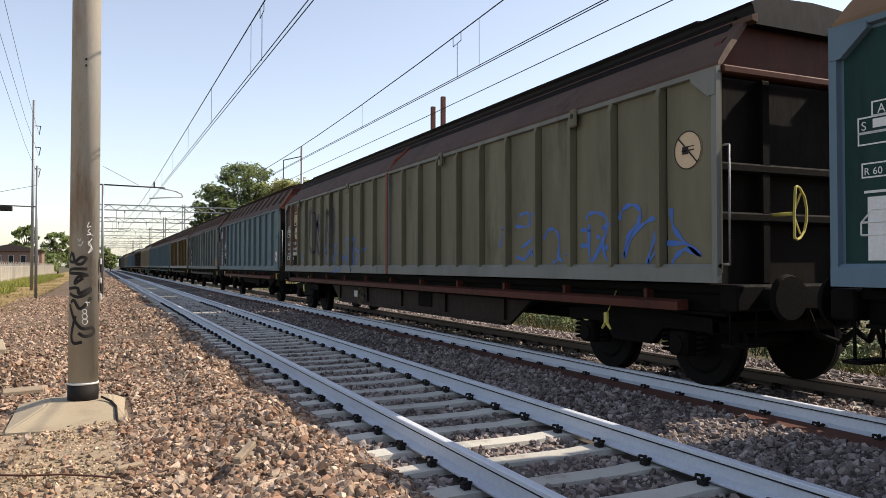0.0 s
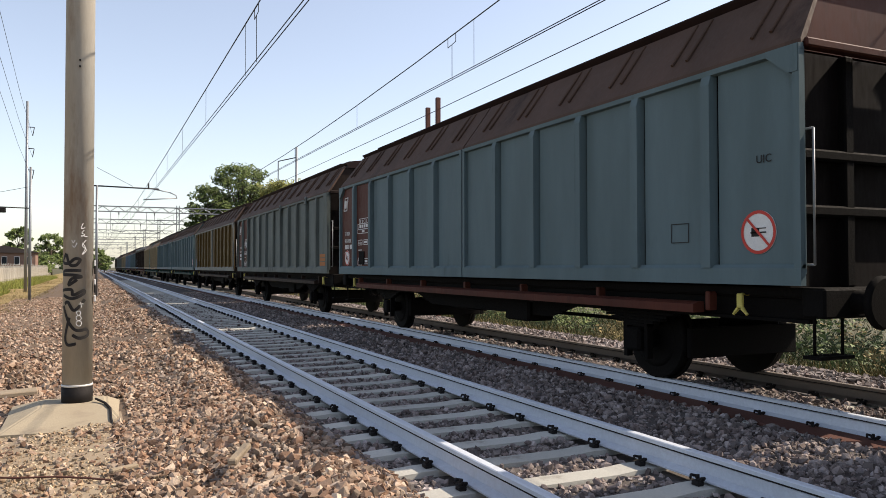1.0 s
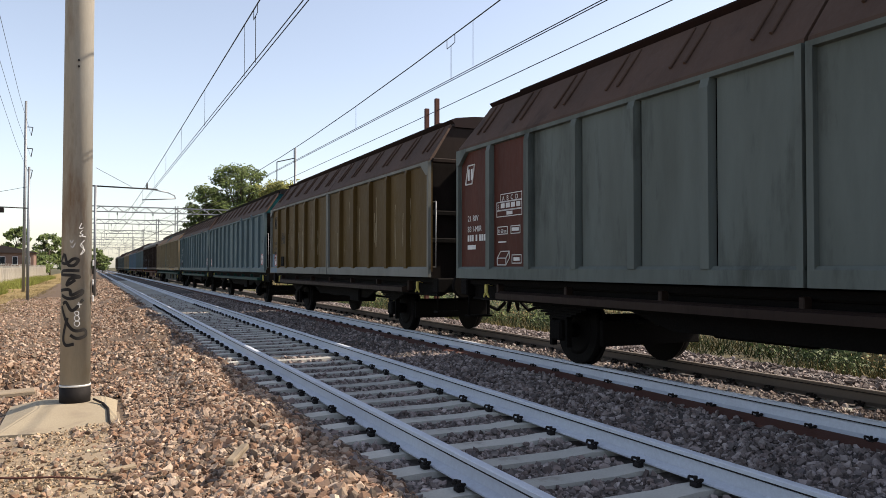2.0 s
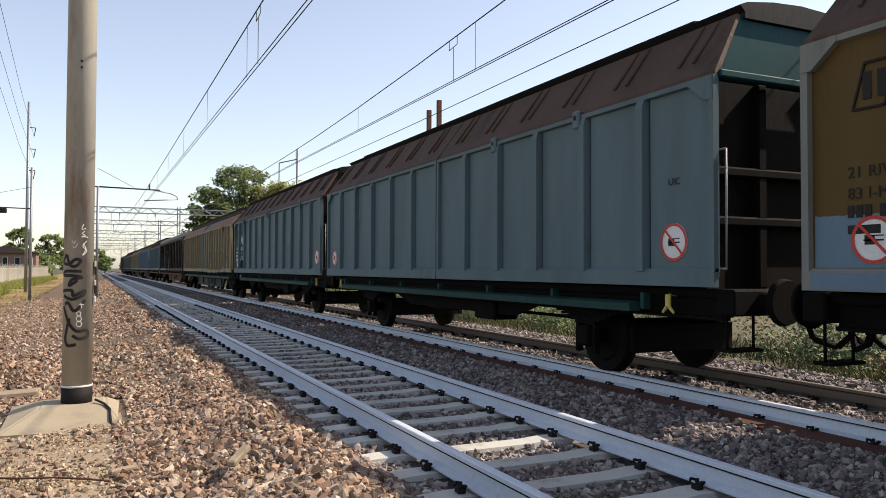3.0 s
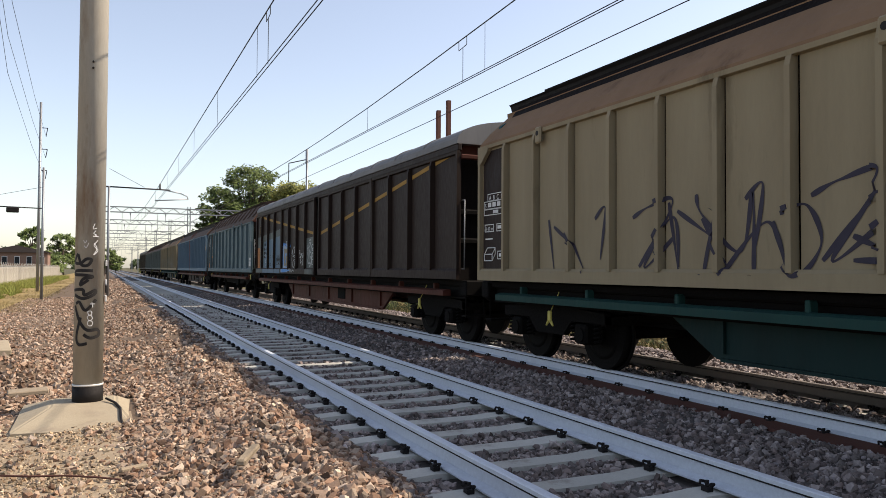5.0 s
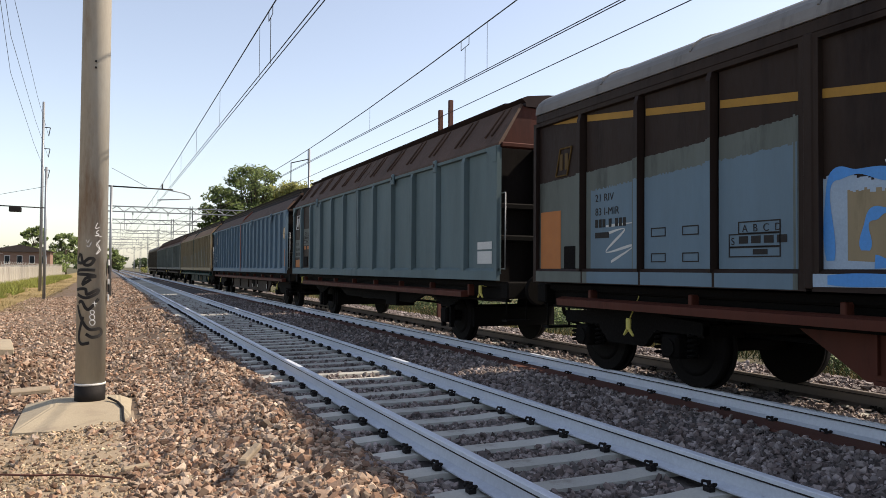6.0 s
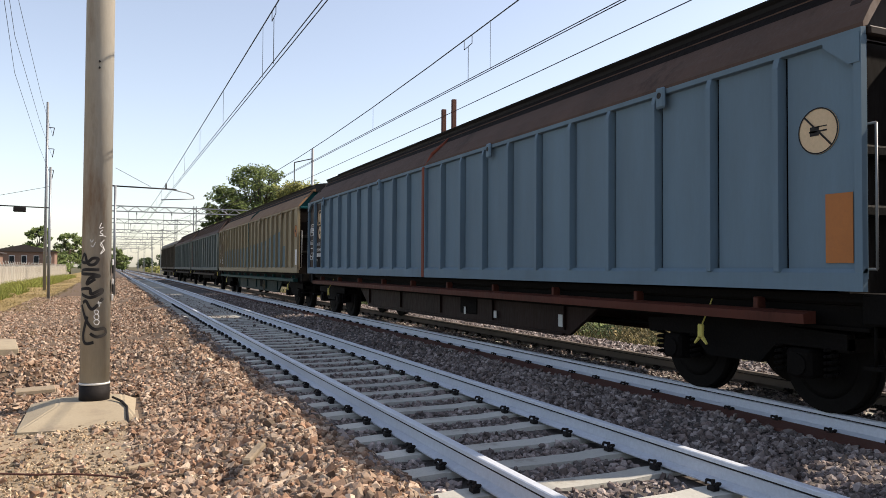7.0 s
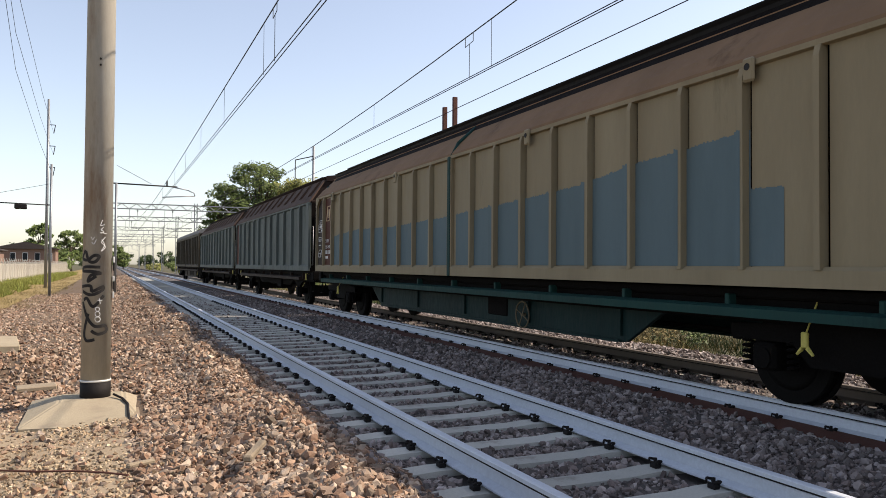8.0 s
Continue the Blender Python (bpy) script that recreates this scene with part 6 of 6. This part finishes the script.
tree(-12.2, 195, 5.2, 4.2, 8, M["leaf"], "low dark green tree beyond the concrete fence", 40, 60, 0.35)
tree(-27, 150, 5.2, 4.0, 9, M["leaf"], "low dark tree beside the brick house", 40, 60, 0.3)
tree(1.2, 225, 7.5, 2.4, 10, M["leaf"], "slender green tree beside the far track", 40, 60, 0.3)
for i, (bx, by, bh) in enumerate(((-9, 330, 7), (-2, 390, 8), (6, 420, 7), (15, 380, 6), (26, 400, 8), (38, 370, 7), (52, 400, 9), (-22, 340, 8), (-38, 330, 9))):
    tree(bx, by, bh, bh * 0.75, 90 + i, M["leaf_dark"], "distant tree on the hazy horizon", 30, 40, 0.5)
tree(3.4, 250, 5.5, 2.0, 11, M["leaf"], "small green tree beside the far track", 40, 50, 0.3)
for i, (bx, by, bs) in enumerate(((16, 190, 1.8), (20, 200, 2.2), (25, 215, 2.4), (17, 235, 2.2), (31, 190, 2.6), (22, 270, 3), (12.5, 260, 2), (40, 240, 4), (30, 300, 4))):
    rng = random.Random(70 + i)
    vs, fs = [], []
    for k in range(16):
        leaves(vs, fs, Vector((bx + rng.uniform(-bs, bs), by + rng.uniform(-bs, bs), -0.5 + rng.uniform(0.1, 0.9) * bs)), bs * 0.4, 50, 0.25, rng)
    me = bpy.data.meshes.new("shrub")
    me.from_pydata([tuple(v) for v in vs], [], fs)
    me.materials.append(M["leaf"] if i % 2 else M["leaf_yellow"])
    tagged(new("shrub", me), "low green shrub beside the far tracks", "shrub", "shrubs beside the tracks")


def blades(name, mat, count, region, hgt, seed, label):
    """Grass blades over a region of the plan."""
    rng = np.random.default_rng(seed)
    x0, x1, y0, y1 = region
    px = rng.uniform(x0, x1, count)
    k = rng.random(count)
    py = y0 + (y1 - y0) * k ** 1.6
    cl = np.array([noise.noise(Vector((a * 0.5, b * 0.2, seed))) for a, b in zip(px, py)])
    keep = cl > -0.12
    px, py = px[keep], py[keep]
    n = len(px)
    pz = np.array([bed_height(a, b) for a, b in zip(px, py)]) - 0.03
    ang, lean = rng.uniform(0, 6.28, n), rng.normal(0, 0.5, (n, 2))
    hh = hgt * rng.uniform(0.4, 1.3, n)
    wd = hgt * 0.02 + 0.004
    v = np.zeros((n, 3, 3))
    v[:, 0] = np.stack([px - np.cos(ang) * wd, py - np.sin(ang) * wd, pz], 1)
    v[:, 1] = np.stack([px + np.cos(ang) * wd, py + np.sin(ang) * wd, pz], 1)
    v[:, 2] = np.stack([px + lean[:, 0] * hh, py + lean[:, 1] * hh, pz + hh], 1)
    me = bpy.data.meshes.new(name)
    me.from_pydata(v.reshape(-1, 3).tolist(), [], np.arange(3 * n).reshape(-1, 3).tolist())
    me.materials.append(mat)
    tagged(new(name, me), label, "grass", kind="stuff")


blades("grass", M["grass"], 42000, (-8.5, -4.9, 30, 140), 0.55, 3, "green grass and weeds at the foot of the fence")
blades("dry_grass", M["dry_grass"], 14000, (-6.5, -2.6, 26, 130), 0.16, 4, "short dry yellow grass beside the gravel path")
blades("dry_grass", M["dry_grass"], 26000, (10.9, 17, 2, 60), 0.3, 5, "tall dry yellow grass beyond the tracks")
blades("dry_grass", M["dry_grass"], 9000, (-7.5, -1.6, 15, 60), 0.1, 8, "sparse dry grass on the sandy ground")
rng = random.Random(33)
for i in range(48):
    bx, by, bs = rng.uniform(12.2, 15.5), -2 + i * 1.25 + rng.uniform(-0.6, 0.6), rng.uniform(0.6, 1.25)
    vs, fs = [], []
    for k in range(14):
        leaves(vs, fs, Vector((bx + rng.uniform(-bs, bs), by + rng.uniform(-bs, bs) * 1.4, -0.75 + rng.uniform(0.1, 1.0) * bs * 1.4)), bs * 0.45, 80, 0.05, rng)
    me = bpy.data.meshes.new("shrub")
    me.from_pydata([tuple(v) for v in vs], [], fs)
    me.materials.append(M["leaf"] if i % 3 == 1 else M["dry_grass"] if i % 3 == 2 else M["leaf_dark"])
    tagged(new("shrub", me), ("low green bush", "dry tan bush", "low dark bush")[(i + 2) % 3] + " beyond the railway tracks", "shrub", "bushes beyond the tracks")
blades("weeds", M["leaf_dark"], 22000, (11.3, 19, 0, 60), 0.5, 6, "green weeds beyond the tracks")


# ---- ballast ----
def stones(name, mat, label, seed, spots, fine=True):
    """Broken stones at (x, y, z, size): sharp uneven lumps, joined."""
    rng = np.random.default_rng(seed)
    corners = np.array([(a, b, c) for a in (-1, 1) for b in (-1, 1) for c in (-1, 1)]) * 0.52
    quads = [(0, 1, 3, 2), (4, 6, 7, 5), (0, 4, 5, 1), (2, 3, 7, 6), (0, 2, 6, 4), (1, 5, 7, 3)]
    if fine:
        # a point raised on every side makes the lump rounder
        base = np.concatenate([corners, np.array([corners[list(q)].mean(0) * 1.3 for q in quads])])
        tri = np.array([(q[k], q[(k + 1) % 4], 8 + m) for m, q in enumerate(quads) for k in range(4)])
    else:
        base, tri = corners * 1.05, np.array([t for q in quads for t in ((q[0], q[1], q[2]), (q[0], q[2], q[3]))])
    m = len(base)
    n = len(spots)
    v = base[None] * rng.uniform(0.6, 1.2, (n, m, 1)) + rng.normal(0, 0.1, (n, m, 3))
    v *= np.stack([rng.uniform(0.75, 1.35, n), rng.uniform(0.6, 1.1, n), rng.uniform(0.5, 0.9, n)], 1)[:, None]
    q = rng.normal(size=(n, 4)) * np.array([1, 0.45, 0.45, 1])
    q /= np.linalg.norm(q, axis=1)[:, None]
    w, x, y, z = q.T
    R = np.stack([np.stack([1 - 2 * (y * y + z * z), 2 * (x * y - z * w), 2 * (x * z + y * w)], 1),
                  np.stack([2 * (x * y + z * w), 1 - 2 * (x * x + z * z), 2 * (y * z - x * w)], 1),
                  np.stack([2 * (x * z - y * w), 2 * (y * z + x * w), 1 - 2 * (x * x + y * y)], 1)], 1)
    v = np.einsum("nij,nkj->nki", R, v) * spots[:, 3][:, None, None] + spots[:, None, :3]
    me = bpy.data.meshes.new(name)
    verts = v.reshape(-1, 3)
    faces = (tri[None] + m * np.arange(n)[:, None, None]).reshape(-1, 3)
    me.vertices.add(len(verts))
    me.vertices.foreach_set("co", verts.ravel())
    me.loops.add(faces.size)
    me.loops.foreach_set("vertex_index", faces.ravel().astype(np.int32))
    me.polygons.add(len(faces))
    me.polygons.foreach_set("loop_start", np.arange(0, faces.size, 3, dtype=np.int32))
    me.update(calc_edges=True)
    me.shade_flat()
    me.materials.append(mat)
    tagged(new(name, me), label, "ballast", kind="stuff")


def scatter(seed, x0, x1, y0, y1, count, lo, hi, keep, falloff=1.0, sink=0.25):
    rng = np.random.default_rng(seed)
    px = rng.uniform(x0, x1, count)
    py = y0 + (y1 - y0) * rng.random(count) ** falloff
    size = rng.uniform(lo, hi, count) * rng.choice([0.5, 0.7, 0.9, 1.1, 1.5], count)
    ok = keep(px, py)
    px, py, size = px[ok], py[ok], size[ok]
    gzs = np.array([bed_height(a, b) for a, b in zip(px, py)])
    return np.stack([px, py, gzs + size * rng.uniform(-sink, 0.55, len(px)), size], 1)


def clear_of_tracks(px, py):
    ok = np.ones(len(px), bool)
    for xc, y0, buried in ((XA, 4.60, False), (XB, 4.93, True)):
        for s in (-1, 1):
            ok &= np.abs(px - xc - s * (GAUGE / 2 + 0.036)) > (0.105 if not buried else 0.12)
        if buried:
            rail = xc - GAUGE / 2 - 0.036
            ok &= ~((px > rail - 0.3) & (px < rail))
        else:
            d = np.abs((py - y0 + 0.3) % 0.6 - 0.3)
            ok &= ~((d < 0.125) & (np.abs(px - xc) < 1.16))
    return ok


def clear_of_mast(px, py):
    x, y = MAST
    foot = (px > x - 0.7) & (px < x + 0.5) & (py > y - 1.2) & (py < y + 0.55)
    sparse = (px < 0.15) & (py < 8.4) & (py > 5.0)
    thin = (np.sin(px * 37.7 + py * 91.3) * 43758.5) % 1 < 0.75
    return ~foot & ~(sparse & thin)


stones("shoulder_ballast", M["stone_warm"], "sunlit brown broken stone of the ballast shoulder", 1,
       np.concatenate([scatter(11, -3.4, 1.98, 4.0, 11, 26000, 0.019, 0.036, clear_of_mast, 1.2), scatter(19, 0.2, 1.98, 3.8, 11, 14000, 0.024, 0.042, clear_of_mast, 1.2)]))
stones("shoulder_ballast", M["stone_warm"], "brown broken stone of the ballast shoulder farther along", 5,
       np.concatenate([scatter(17, -3.6, 1.98, -6, 4.0, 5000, 0.03, 0.05, clear_of_mast), scatter(12, -3.6, 1.98, 10.5, 46, 40000, 0.027, 0.045, clear_of_mast, 1.3),
                       scatter(15, 0.4, 1.9, 40, 110, 9000, 0.04, 0.07, clear_of_mast, 1.3)]), False)
stones("grit", M["grit"], "fine stone chips on the sandy ground", 3, scatter(18, -3.2, 0.7, 4.2, 9.2, 22000, 0.008, 0.022, lambda px, py: clear_of_mast(px, py) | (py < 8.5), 1.0), False)
stones("track_ballast", M["stone_shade_grey"], "grey-brown broken stone between the rails", 2,
       scatter(13, 1.75, 8.3, 3.4, 12, 36000, 0.023, 0.04, clear_of_tracks, 1.2))
stones("track_ballast", M["stone_shade_grey"], "grey-brown broken stone between the rails farther along", 6,
       np.concatenate([scatter(16, 1.75, 9.6, -6, 3.4, 5000, 0.03, 0.05, clear_of_tracks), scatter(20, 8.2, 10.6, 3.4, 15, 7000, 0.03, 0.05, clear_of_tracks), scatter(14, 1.75, 10.6, 11.5, 46, 42000, 0.026, 0.044, clear_of_tracks, 1.3)]), False)


def travelled(t):
    return 20.8 * t + 0.025 * t * t


def motions():
    for w, u in WAGONS:
        walk(w, [(t, pose(XB, u - travelled(t), 0)) for t in (0, 1, 2, 3, 4, 5, 6, 7, 8)])


motions()
